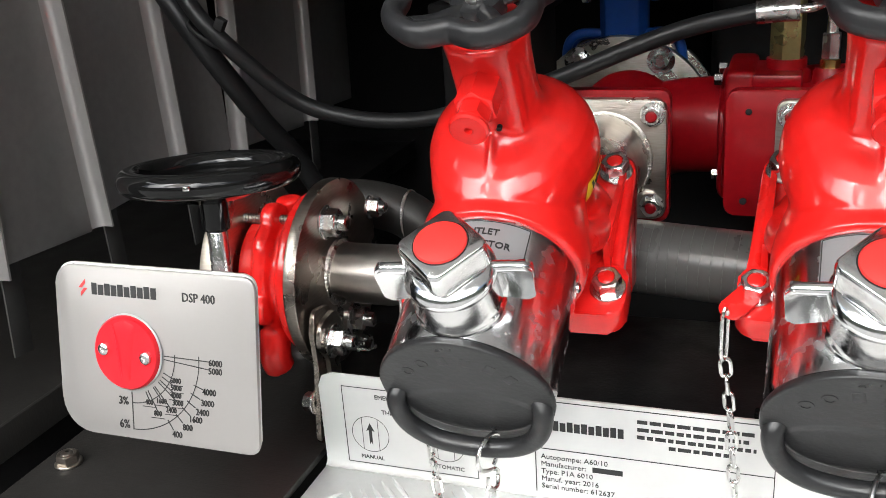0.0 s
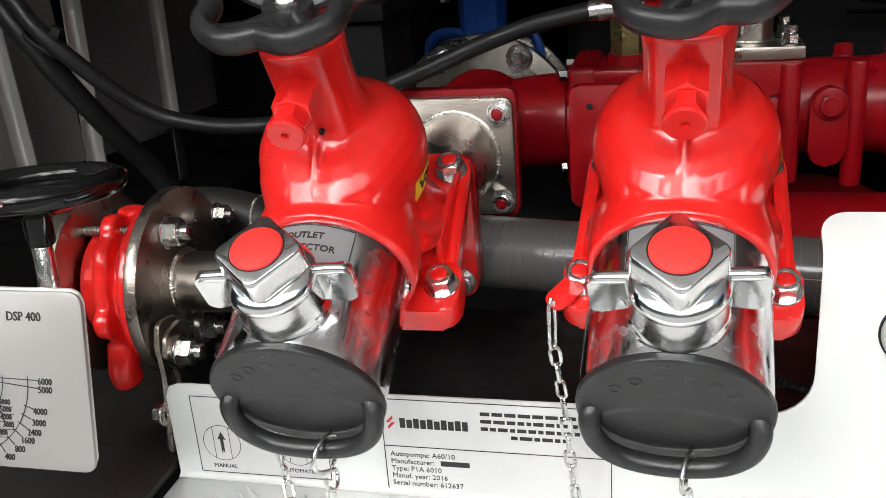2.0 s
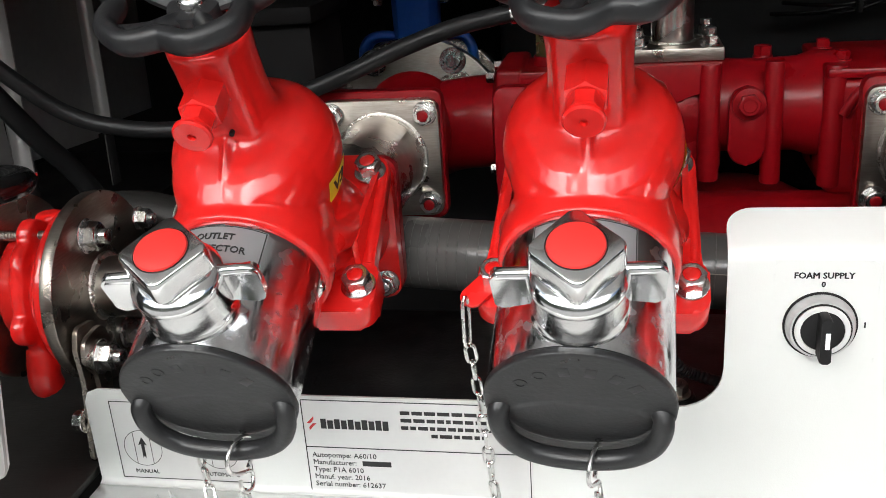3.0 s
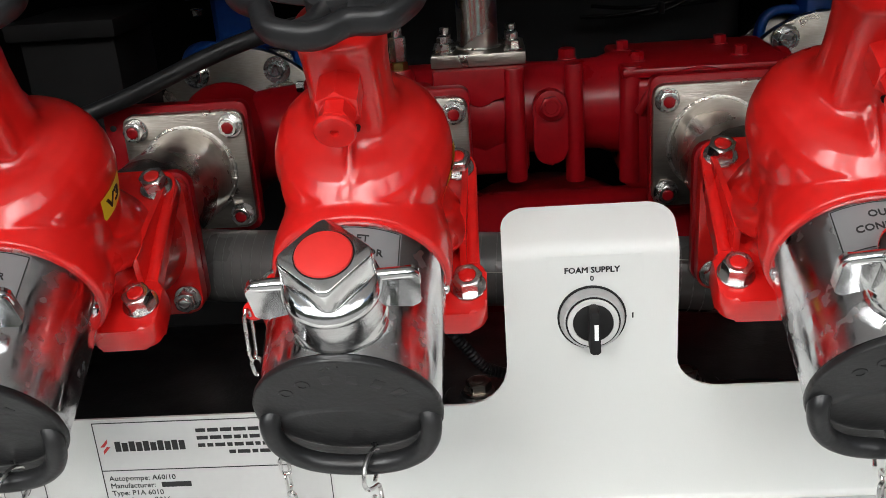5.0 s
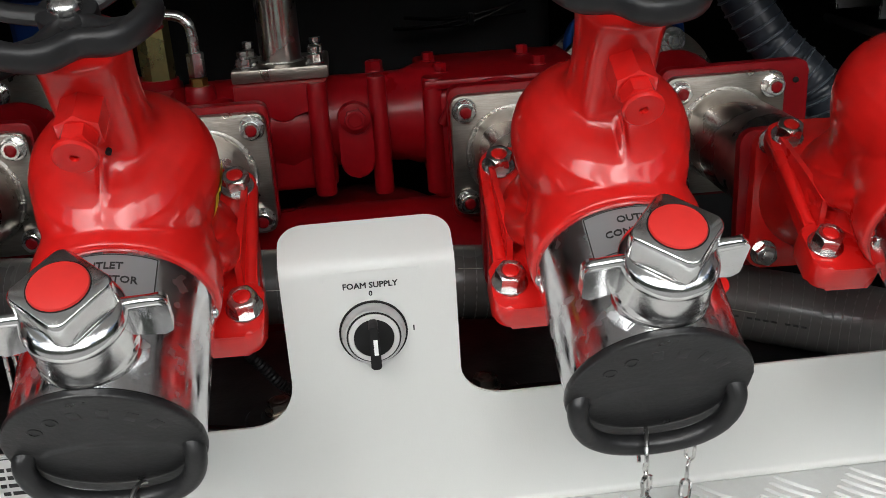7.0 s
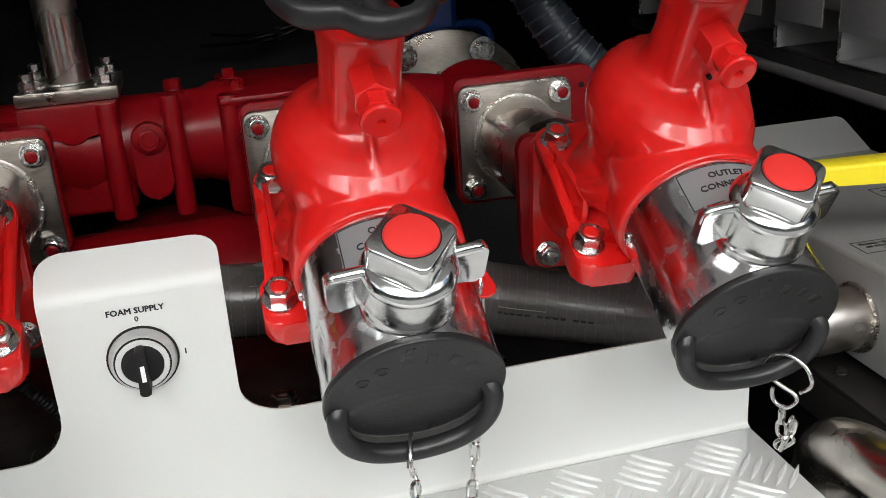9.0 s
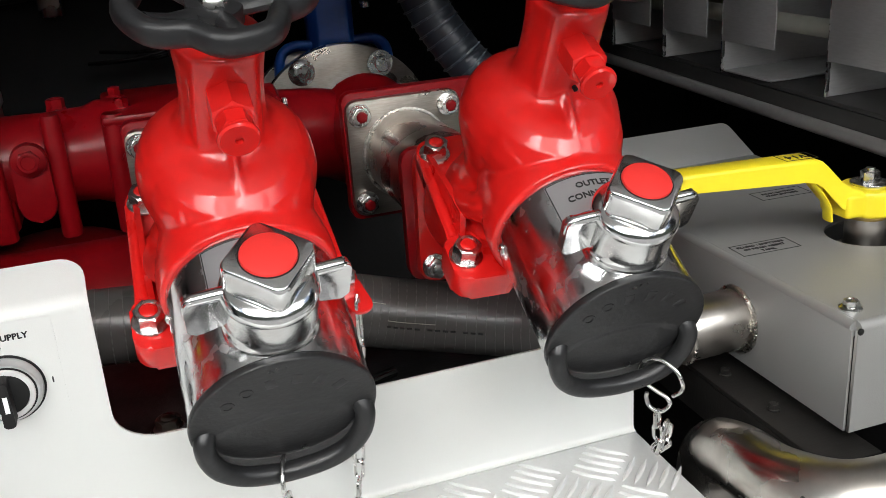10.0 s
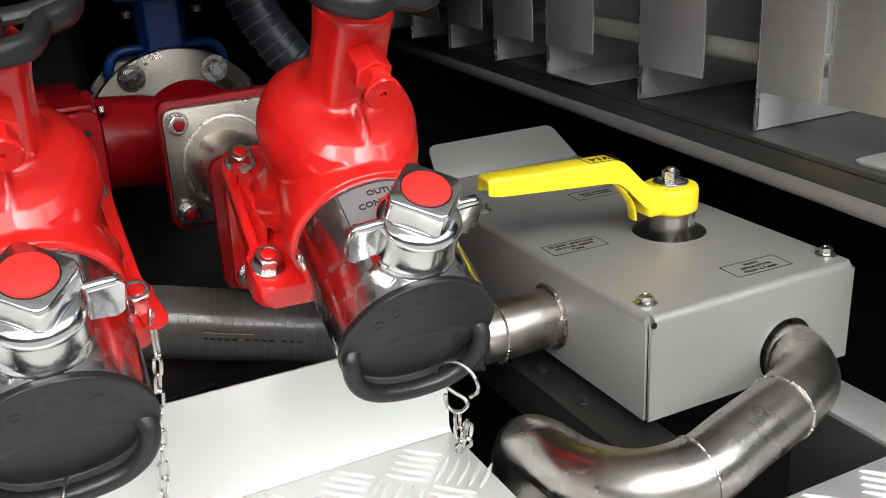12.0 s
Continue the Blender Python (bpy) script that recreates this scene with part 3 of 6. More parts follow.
def delivery_valve():
    root = thing("delivery_valve", "red-painted cast delivery valve with a chromed outlet coupling", "valve", valve_pose(XC[0]), "delivery valves")
    # cast body: ball-shaped dome, neck on the tilted stem line, outlet branch and shoulders
    lean = lambda z: float(np.interp(z, [0.030, 0.050, 0.066, 0.078, 0.086, 0.095], [0.019, 0.019, 0.0165, 0.009, 0.003, 0.0]))
    bulge = lambda wide, shove: loft(*[[(wide * r * math.cos(2 * math.pi * i / 72), STEM_Y - shove * lean(z) + r * math.sin(2 * math.pi * i / 72), z) for i in range(72)] for r, z in DOME if 0.0 < z < 0.096])
    solids = [revolve(DOME, 72, (0, STEM_Y, 0)), bulge(0.90, 1.0), bulge(1.0, -0.25), tube([(0, STEM_Y + 0.022, 0.142), (0, STEM_Y + 0.028, 0.112), (0, STEM_Y + 0.042, 0.078)], 0.010, 12)]
    for sx in (-1, 1):
        cheek = [[(sx * x, STEM_Y + y, z) for x, y in ((0.0095, -0.012), (0.0095, -0.0250 - f), (0.0125, -0.0275 - f), (0.0205, -0.0250 - f), (0.0245, -0.0190 - f), (0.0245, -0.012))][::sx]
                 for z, f in ((0.080, 0.0065), (0.094, 0.0022), (0.118, 0.0010), (0.142, 0.0008), (0.1615, 0.0016))]
        solids.append(loft(*cheek))
        solids.append(tube([(0.042 * sx, 0.132, 0.014), (0.054 * sx, 0.143, -0.002), (0.0605 * sx, 0.166, -0.024), (0.0610 * sx, 0.205, -0.046)], 0.0125, 16))
    rib = [(0, STEM_Y - 0.0320, 0.0900), (0, STEM_Y - 0.0470, 0.0825), (0, STEM_Y - 0.0600, 0.0740), (0, STEM_Y - 0.0700, 0.0660), (0, STEM_Y - 0.0790, 0.0600)]
    solids.append(tube(rib, 0.0045, 10, radii=lambda t: 0.0031 + 0.005 * max(0, t - 0.6)))
    branch = revolve([(0.0600, 0.0), (0.0640, 0.0002), (0.0651, 0.0012), (0.0656, 0.004), (0.0662, 0.012), (0.0660, 0.022), (0.0640, 0.036), (0.0605, 0.052), (0.0560, 0.068), (0.045, 0.078)], 84)
    solids.append(shift(branch, Matrix.Translation((0, 0.1075, 0)) @ AXIS["y"]))
    body = part("cast_body", cast(solids, 0.0016, 12), RED, root, "red gloss-painted domed body and neck", smooth=80)
    # tilted bolted flange with two feet
    outline = rounded([(-0.088, 0.110), (-0.060, 0.110), (-0.05, 0.135), (0.05, 0.135), (0.060, 0.110), (0.088, 0.110), (0.083, 0.165), (0.079, 0.282), (-0.079, 0.282), (-0.083, 0.165)],
                      [0.012, 0.01, 0.02, 0.02, 0.01, 0.012, 0.03, 0.018, 0.018, 0.03])
    part("tilted_flange", prism(outline, 0.014, Matrix.Translation((0, 0, -0.062)), 0.002), RED, root)
    for sx in (-1, 1):
        foot = rounded([(0.036, 0.106), (0.089, 0.106), (0.089, 0.158), (0.036, 0.158)], [0.004, 0.014, 0.012, 0.004])
        part("foot", prism([(x * sx, y) for x, y in foot][::sx], 0.026, Matrix.Translation((0, 0, -0.0735)), 0.004), RED, root)
        part("side_web", loft(*[[(sx * x, y, z) for y, z in ((0.152, -0.0485), (0.262, -0.0485), (0.258, -0.0430), (0.200, -0.0300), (0.160, -0.0240))][::sx] for x in (0.0685, 0.0735)]), RED, root)
        part("edge_rib", tube([(0.078 * sx, 0.156, -0.052), (0.0765 * sx, 0.205, -0.050), (0.075 * sx, 0.262, -0.052)], 0.0058, 10), RED, root)
        fastener(root, (0.0745 * sx, 0.132, -0.0475), (0, 0, 1), 0.0205, 0.0130, 0.003, end=RED, spin=12 * sx)
        fastener(root, (0.0640 * sx, 0.259, -0.0475), (0, 0, 1), 0.0205, 0.0132, 0.003, end=RED, spin=8)
    # lower elbow towards the inlet
    iy, iz = to_local(0.895, 1.047)
    inlet = Matrix.Translation((0, iy, iz)) @ pose(0, 0, 0, -ANG) @ pose(0, 0, 0, 90)
    n = 32
    ring0 = [(0.068 * math.cos(2 * math.pi * i / n), 0.1975 - 0.066 * math.sin(2 * math.pi * i / n), -0.055) for i in range(n)]
    ring1 = [tuple(inlet @ Vector((0.062 * math.cos(2 * math.pi * i / n), 0.062 * math.sin(2 * math.pi * i / n), 0.0))) for i in range(n)]
    mid = [tuple((Vector(a) * 0.5 + Vector(b) * 0.5) + Vector((0, -0.004, -0.012))) for a, b in zip(ring0, [ring1[-i % n] for i in range(n)])]
    part("lower_elbow", loft(ring0, mid, [ring1[-i % n] for i in range(n)]), RED, root)
    sq = rounded([(-0.068, -0.078), (0.068, -0.078), (0.068, 0.060), (-0.068, 0.060)], 0.014)
    part("inlet_flange", prism(sq, 0.016, inlet @ Matrix.Translation((0, 0, -0.014)), 0.002), RED, root)
    for sx in (-1, 1):
        for sz in (-1, 1):
            fastener(root, tuple(inlet @ Vector((0.0535 * sx, 0.052 if sz > 0 else -0.061, 0.002))), inlet.to_3x3() @ Vector((0, 0, 1)), 0.019, 0.011, 0.008, spin=20 * sz)
    part("drain_hole", rod(0.0020, 0.004, (0.0060, STEM_Y - 0.0300, 0.0960), "-y", 14), MATT_BLACK, body)
    # drain plug on the neck
    plug = part("plug_boss", shift(hex_nut(0.027, 0.032, 30), Matrix.Translation((0, STEM_Y - 0.022, 0.132)) @ AXIS["-y"]), RED, root, smooth=25)
    part("plug_hexagon", shift(hex_nut(0.021, 0.012), Matrix.Translation((0, STEM_Y - 0.054, 0.132)) @ AXIS["-y"]), RED, plug, smooth=25)
    part("plug_disc", revolve([(0.0095, 0), (0.0140, 0.003), (0.0140, 0.0055), (0.0125, 0.007), (0.003, 0.0066), (0.0022, 0.0035), (0, 0.003)], 30, (0, STEM_Y - 0.067, 0.132), "-y"), RED, plug)
    # chromed outlet coupling
    barrel = part("coupling_barrel", revolve([(0.0580, 0.001), (0.0608, 0.003), (0.0614, 0.008), (0.0618, 0.100), (0.0618, 0.112), (0.058, 0.118)], 72, axis="y"), CHROME, root, "chrome-plated coupling barrel")
    for sx in (-1, 1):
        part("barrel_rivet", shift(revolve([(0.004, 0), (0.004, 0.0012), (0.002, 0.0024), (0, 0.0026)], 14), Matrix.Translation((0.0614 * sx, 0.098, -0.004)) @ pose(0, 0, 0, 0, 90 * sx, 0)), CHROME, barrel)
    # release knob on top of the coupling
    seat = Matrix.Translation((0, 0.0335, 0)) @ pose(0, 0, 0, 0, 0, 5)
    knob = part("release_knob", shift(revolve([(0.0304, 0.046), (0.0312, 0.0540), (0.0315, 0.0600), (0.0312, 0.0618), (0.0306, 0.0626), (0.0306, 0.068), (0.0305, 0.0858), (0.0307, 0.0872),
                                               (0.0311, 0.0888), (0.0312, 0.0908), (0.0303, 0.0932), (0.0278, 0.0958), (0.0230, 0.0985)], 56), seat), ALLOY, root, "polished alloy release knob")
    corner = [(0.0228, 0.0228), (-0.0228, 0.0228), (-0.0228, -0.0228), (0.0228, -0.0228)]
    rings = []
    for z, s, r in ((0.0960, 0.86, 0.014), (0.0985, 0.94, 0.0105), (0.1000, 0.985, 0.0085), (0.1015, 1.0, 0.0078), (0.1150, 1.0, 0.0076), (0.1172, 0.985, 0.0074), (0.1186, 0.955, 0.0070), (0.1192, 0.92, 0.0066)):
        rings.append([(x, y, z) for x, y in rounded([(a * s, b * s) for a, b in corner], r, 5)])
    part("square_head", shift(loft(*rings), seat @ pose(0, 0, 0, 0, 0, 45)), ALLOY, knob)
    part("button", shift(revolve([(0.0176, 0.1180), (0.0176, 0.1196), (0.0168, 0.1208), (0.0125, 0.1219), (0.006, 0.1224), (0, 0.1225)], 40), seat), RED_CAP, knob, "red plastic button")
    part("button_groove", shift(ringtube(0.0184, 0.0174, 0.0006, (0, 0, 0.1190), bev=0.0002), seat), MATT_BLACK, knob)
    for sx in (-1, 1):
        wing = rounded([(0.024, 0.0630), (0.047, 0.0605), (0.0525, 0.0640), (0.0535, 0.0890), (0.0505, 0.0930), (0.024, 0.0920)], [0, 0.004, 0.004, 0.004, 0.003, 0])
        part("wing", prism([(x * sx, z) for x, z in wing][::sx], 0.0078, seat @ Matrix.Translation((0, 0.0075, 0)) @ FRONT, 0.0022), ALLOY, knob)
        rim = [(0.026 * sx, 0.0030, 0.0912), (0.0440 * sx, 0.0030, 0.0914), (0.0490 * sx, 0.0030, 0.0902), (0.0512 * sx, 0.0030, 0.0868), (0.0515 * sx, 0.0032, 0.0810)]
        part("wing_lip", shift(tube(rim, 0.0036, 12, steps=4, radii=lambda t: 0.0046 - 0.0020 * t), seat), ALLOY, knob)
    # curved outlet label
    lab = part("outlet_label", wrap(shift(grid(0.074, 0.038, 16, 2), Matrix.Translation((0, 0, 0))), 0.0622, 0.0845), OUTLET_LABEL, root, "silver lettered outlet label")
    part("label_border", wrap(frame_grid(0.072, 0.036, 0.0009), 0.0626, 0.0845), INK, lab)
    part("lettering", wrap(shift(text("OUTLET", 0.0078, bold=0.0001), Matrix.Translation((0, 0.0085, 0))), 0.0626, 0.0845), INK, lab)
    part("lettering", wrap(shift(text("CONNECTOR", 0.0078, bold=0.0001), Matrix.Translation((0, -0.0025, 0))), 0.0626, 0.0845), INK, lab)
    # lobed handwheel
    hub_z = 0.1990
    lobe = lambda a: 0.0565 + 0.0050 * math.cos(5 * a) - 0.0016 * math.cos(10 * a)
    wheel_ring = [(lobe(a) * math.cos(a + 0.25), STEM_Y + lobe(a) * math.sin(a + 0.25), hub_z - 0.002) for a in [2 * math.pi * i / 100 for i in range(100)]]
    wheel = part("handwheel", tube(wheel_ring, 0.0076, 16, closed=True, steps=0, flat=1.25), WHEEL, root, "dark grey moulded lobed handwheel")
    for k in range(5):
        a = 2 * math.pi * k / 5 + 0.25
        part("spoke", tube([(0.012 * math.cos(a), STEM_Y + 0.012 * math.sin(a), hub_z - 0.017), (0.034 * math.cos(a), STEM_Y + 0.034 * math.sin(a), hub_z - 0.013), (0.054 * math.cos(a), STEM_Y + 0.054 * math.sin(a), hub_z - 0.003)], 0.0072, 10, steps=2, flat=0.8), WHEEL, wheel)
    part("hub", rod(0.0190, 0.016, (0, STEM_Y, hub_z - 0.0275), segs=28), WHEEL, wheel)
    part("stem", rod(0.0085, 0.020, (0, STEM_Y, 0.1600), segs=20, bev=0.001), STEEL, root)
    part("hub_nut", shift(revolve([(0.0105, 0), (0.0105, 0.003), (0.0095, 0.0055), (0.006, 0.0075), (0, 0.0082)], 26), Matrix.Translation((0, STEM_Y, hub_z - 0.0118))), ZINC, wheel, "bright domed hub nut")
    return root


def grid(w, h, nx, ny, z=0.0):
    bm = bmesh.new()
    vs = [[bm.verts.new((w * (i / nx - 0.5), h * (j / ny - 0.5), z)) for i in range(nx + 1)] for j in range(ny + 1)]
    for j in range(ny):
        for i in range(nx):
            bm.faces.new((vs[j][i], vs[j][i + 1], vs[j + 1][i + 1], vs[j + 1][i]))
    return bm


def frame_grid(w, h, t):
    return merge(shift(grid(w, t, 16, 1), Matrix.Translation((0, h / 2, 0))), shift(grid(w, t, 16, 1), Matrix.Translation((0, -h / 2, 0))),
                 shift(grid(t, h, 1, 4), Matrix.Translation((w / 2, 0, 0))), shift(grid(t, h, 1, 4), Matrix.Translation((-w / 2, 0, 0))))


VALVE = delivery_valve()
for x, turned in zip(XC[1:], (22, -20, 10)):
    twin = copy_thing(VALVE, valve_pose(x))
    wheel = [o for o in twin.children if o.name.startswith("handwheel")][0]
    wheel.matrix_basis = Matrix.Translation((0, STEM_Y, 0)) @ pose(0, 0, 0, 0, 0, turned) @ Matrix.Translation((0, -STEM_Y, 0))


def valve_tag(xc, s, turn):
    """Yellow number sticker on the side of a bonnet."""
    root = thing("valve_tag", "yellow numbered sticker on the bonnet of a red delivery valve", "sticker", valve_pose(xc))
    def bend(bm):
        for v in bm.verts:
            a = v.co.x / 0.0650 + radians(turn)
            r = float(np.interp(0.0190 + v.co.y, [h for _, h in DOME], [q for q, _ in DOME])) + 0.0015 + v.co.z
            v.co = Vector((r * math.cos(a), STEM_Y + 0.003 + r * math.sin(a), 0.0190 + v.co.y))
        return bm
    part("sticker", bend(grid(0.034, 0.027, 10, 6)), TAG_YELLOW, root)
    part("lettering", bend(shift(text(s, 0.019, bold=0.0004), Matrix.Translation((0, 0, 0.0003)))), INK, root)


valve_tag(XC[0], "V3", -9)
valve_tag(XC[1], "V4", -3)


# ---- rubber blank caps and their chains ----
def blank_cap():
    root = thing("blank_cap", "black rubber blanking cap plugged into a chrome outlet", "cap", valve_pose(XC[0]), "outlet caps")
    edge = []
    for q in range(0, 360, 5):
        c, s = math.cos(radians(q)), math.sin(radians(q))
        edge.append((0.0628 * c, 0.0628 * s if s > 0 else 0.0628 * s * (1 - 0.045 * s * s)))
    pad = [(0.047 * math.cos(radians(a)), -0.014 + (0.020 if a < 180 else 0.032) * math.sin(radians(a))) for a in range(0, 360, 6)]
    solids = [prism(edge, 0.0062, Matrix.Translation((0, 0.0018, 0)) @ FRONT, 0.002), rod(0.0575, 0.020, (0, 0.001, 0), "y", 48), prism(pad, 0.0030, Matrix.Translation((0, -0.0028, 0)) @ FRONT, 0.001)]
    disc = part("disc", cast(solids, 0.0014, 5), CAP_RUBBER, root, smooth=80)
    # raised maker's mark as plain blocks round the upper band
    for i in range(6):
        a = radians(52 - 20.8 * i)
        blk = ringtube(0.0048, 0.0030, 0.0006, segs=16, bev=0.0002) if i in (0, 1) else box(-0.0036, 0.0036, -0.0048, 0.0048, 0, 0.0004, 0.0002)
        m = Matrix.Translation((-0.046 * math.sin(a), -0.0043, 0.042 * math.cos(a))) @ pose(0, 0, 0, 0, -math.degrees(a), 0) @ FRONT
        part("raised_mark", shift(blk, m), CAP_RUBBER, disc)
    # pull loop
    half = [(0.0510, 0.0010, -0.004), (0.0540, -0.0070, -0.0095), (0.0515, -0.0118, -0.0235), (0.0430, -0.0140, -0.0372), (0.0265, -0.0155, -0.0470)]
    pts = [(-x, y, z) for x, y, z in half] + [(0, -0.0160, -0.0508)] + half[::-1]
    part("pull_loop", tube(pts, 0.0071, 16, steps=6), CAP_RUBBER, root)
    return root


CAP = blank_cap()
for x in XC[1:]:
    copy_thing(CAP, valve_pose(x))


def oval_link(length=0.0188, width=0.0108, wire=0.0016):
    s, r = (length - width) / 2, width / 2 - wire
    pts = []
    for k in range(7):
        a = radians(-90 + 30 * k)
        pts.append((s + r * math.cos(a), r * math.sin(a), 0))
    for k in range(7):
        a = radians(90 + 30 * k)
        pts.append((-s + r * math.cos(a), r * math.sin(a), 0))
    return tube(pts, wire, 6, closed=True, steps=0)


def chain(name_label, points, m_lug=None, ring_at=None, ring_turn=0):
    root = thing("cap_chain", name_label, "chain")
    path = smooth_path(points, 24)
    pitch, acc, spots, prev = 0.0144, 0.0, [], path[0]
    for q in path[1:]:
        d = (q - prev).length
        acc += d
        if acc >= pitch:
            spots.append((q.copy(), (q - prev).normalized()))
            acc = 0.0
        prev = q
    first = None
    rng = random.Random(len(spots))
    for i, (q, d) in enumerate(spots):
        turn = (0 if i % 2 else 90) + rng.uniform(-22, 22)
        m = Matrix.Translation(q) @ d.to_track_quat("X", "Z").to_matrix().to_4x4() @ pose(0, 0, 0, turn, 0, 0)
        if first is None:
            first = part("link", oval_link(), ZINC, root)
            first.matrix_basis = m
        else:
            o = new("link", first.data)
            o.parent = root
            o.matrix_basis = m
    if ring_at is not None:
        hook = [(0.0108, 0, -0.0137), (0.0176, 0, -0.0078), (0.0206, 0, 0.0010), (0.0157, 0, 0.0108), (0.0059, 0, 0.0167), (-0.0039, 0, 0.0167), (-0.0127, 0, 0.0118), (-0.0153, 0, 0.0030), (-0.0108, 0, -0.0049),
                (-0.0020, 0, -0.0098), (0.0078, 0, -0.0137), (0.0102, 0, -0.0196), (0.0039, 0, -0.0255), (-0.0049, 0, -0.0235), (-0.0078, 0, -0.0167), (-0.0073, 0, -0.0118)]
        hook = [(x, 0.004 * (i < 2) - 0.003 * (i > 11), z) for i, (x, y, z) in enumerate(hook)]
        part("bent_hook", shift(tube(hook, 0.0016, 10, steps=5), Matrix.Translation(ring_at) @ pose(0, 0, 0, 0, 0, ring_turn)), ZINC, root, "bright bent wire hook")
    if m_lug is not None:
        sx = m_lug[0]
        tab = rounded([(-0.0100, -0.012), (0.0100, -0.012), (0.0095, 0.026), (-0.0095, 0.026)], 0.008)
        lug = part("tab", prism(tab, 0.003, Matrix.Translation(m_lug[1]) @ pose(0, 0, 0, ANG, 0, 0) @ pose(0, 0, 0, 0, 0, 180 - m_lug[3] * -sx), 0.0008), RED, root, "small red steel tab")
        clip = [(0, 0, 0.006), (0.0035, 0, 0.0), (0.0035, 0, -0.030), (0, 0, -0.036), (-0.0035, 0, -0.030), (-0.0035, 0, 0.0)]
        part("snap_hook", shift(tube(clip, 0.0016, 8, closed=True, steps=5), Matrix.Translation(m_lug[2]) @ pose(0, 0, 0, 0, 0, 60)), ZINC, root)
    return root


for x, sx, out, turn in zip(XC[:3], (-1, -1, 1), (0.0918, 0.0918, 0.0815), (38, 38, 12)):
    ring = valve_pose(x) @ Vector((0.010 if sx < 0 else -0.004, -0.0158, -0.0505))
    ring_c = ring + Vector((0, -0.002, -0.0070))
    lug = valve_pose(x) @ Vector((0.0800 * sx, 0.126, -0.0462))
    hook = Vector((x + out * sx, 0.703, 1.049))
    a = hook + Vector((0.0, 0.001, -0.029))
    b = ring_c + Vector((0, 0, -0.026))
    low = Vector(((a.x + b.x) / 2, (a.y + b.y) / 2 - 0.01, TZ + 0.004))
    chain("bright steel link chain from a red tab to the rubber cap", [a, a + Vector((-0.006 * sx, 0.002, -0.05)), Vector((a.x - 0.018 * sx, a.y - 0.004, TZ + 0.020)), low, Vector((b.x + 0.010 * sx, b.y + 0.008, TZ + 0.010)), b],
          (sx, lug, hook, turn), ring_c, 75)
ring_c = Vector((0.7315, 0.5955, 0.9830))
chain("bright steel link chain hanging folded from a rubber cap", [ring_c + Vector(q) for q in ((0.001, 0.002, -0.022), (0.002, 0.003, -0.036), (0.004, 0.005, -0.052), (0.006, 0.006, -0.064), (0.009, 0.004, -0.060), (0.010, 0.001, -0.046), (0.006, -0.003, -0.042), (0.003, -0.003, -0.054), (0.001, -0.001, -0.064))], None, ring_c, -56)


# ---- feed pipes behind each valve ----
def weld_ring(parent, at, axis, r, wire=0.0028, seed=1):
    rng = random.Random(seed)
    n = 180
    pts = [((r + rng.uniform(-0.0004, 0.0004)) * math.cos(2 * math.pi * i / n), (r + rng.uniform(-0.0004, 0.0004)) * math.sin(2 * math.pi * i / n), 0) for i in range(n)]
    bm = tube(pts, wire, 7, closed=True, steps=0)
    for v in bm.verts:
        a = math.atan2(v.co.y, v.co.x)
        q = math.sin(a * 71 + 2 * math.sin(a * 5)) * (0.5 + 0.5 * math.sin(a * 3 + seed))
        v.co.z *= 0.75 + 0.2 * q + 0.25 * math.sin(a * 2 + seed)
        v.co += Vector((v.co.x, v.co.y, 0)).normalized() * (0.0003 * q)
    return part("weld", shift(bm, Matrix.Translation(at) @ AXIS[axis]), WELD, parent, "rippled weld bead")


def feed_pipe():
    root = thing("feed_pipe", "brushed stainless feed pipe welded to a square bolted flange", "pipe", Matrix.Translation((PIPE_X[0], 0, 0)), "feed pipes")
    z = 1.0475
    pipe = part("pipe", revolve([(0.0535, 0.0), (0.0535, 0.205)], 56, (0, 0.922, z), "y"), PIPE_STEEL, root)
    sq = rounded([(-0.0715, -0.0715), (0.0715, -0.0715), (0.0715, 0.0715), (-0.0715, 0.0715)], 0.013)
    m = Matrix.Translation((0, 1.137, z)) @ FRONT
    part("square_flange", prism(sq, 0.012, m, 0.0015), STEEL, root, "brushed square steel flange")
    weld_ring(root, (0, 1.1245, z), "y", 0.0546, 0.0025)
    fl = rounded([(-0.069, -0.079), (0.069, -0.079), (0.069, 0.061), (-0.069, 0.061)], 0.014)
    # counter flange in the darkened red, shade put into its colour
    part("valve_side_flange", prism(fl, 0.012, Matrix.Translation((0, 0.923, z)) @ FRONT, 0.0015), RED_SHADED, root, "red-painted counter flange")
    for sx in (-1, 1):
        for sz in (-1, 1):
            fastener(root, (0.056 * sx, 1.125, z + 0.0545 * sz), (0, -1, 0), 0.0205, 0.0115, 0.004, end=RED_SHADED, spin=15 * sx + 9 * sz)
    return root


FEED = feed_pipe()
for x in PIPE_X[1:]:
    copy_thing(FEED, Matrix.Translation((x, 0, 0)))

# ---- pump and manifold at the back ----
# pump castings wear the darkened red in place of compartment shade
pump = thing("fire_pump", "red painted cast fire pump manifold with bolted covers, darkened for shade", "pump")
MID = 0.262


def cast_plate(parent, x0, x1, y, z0, z1, hole):
    part("port_plate", prism(rounded([(x0, z0), (x1, z0), (x1, z1), (x0, z1)], 0.012), 0.018, Matrix.Translation((0, y + 0.018, 0)) @ FRONT, 0.002), RED_SHADED, parent)
    part("bolt_hole", rod(0.0036, 0.002, (hole, y - 0.0005, z1 - 0.024), "-y", 18, 0.0003), MATT_BLACK, parent)


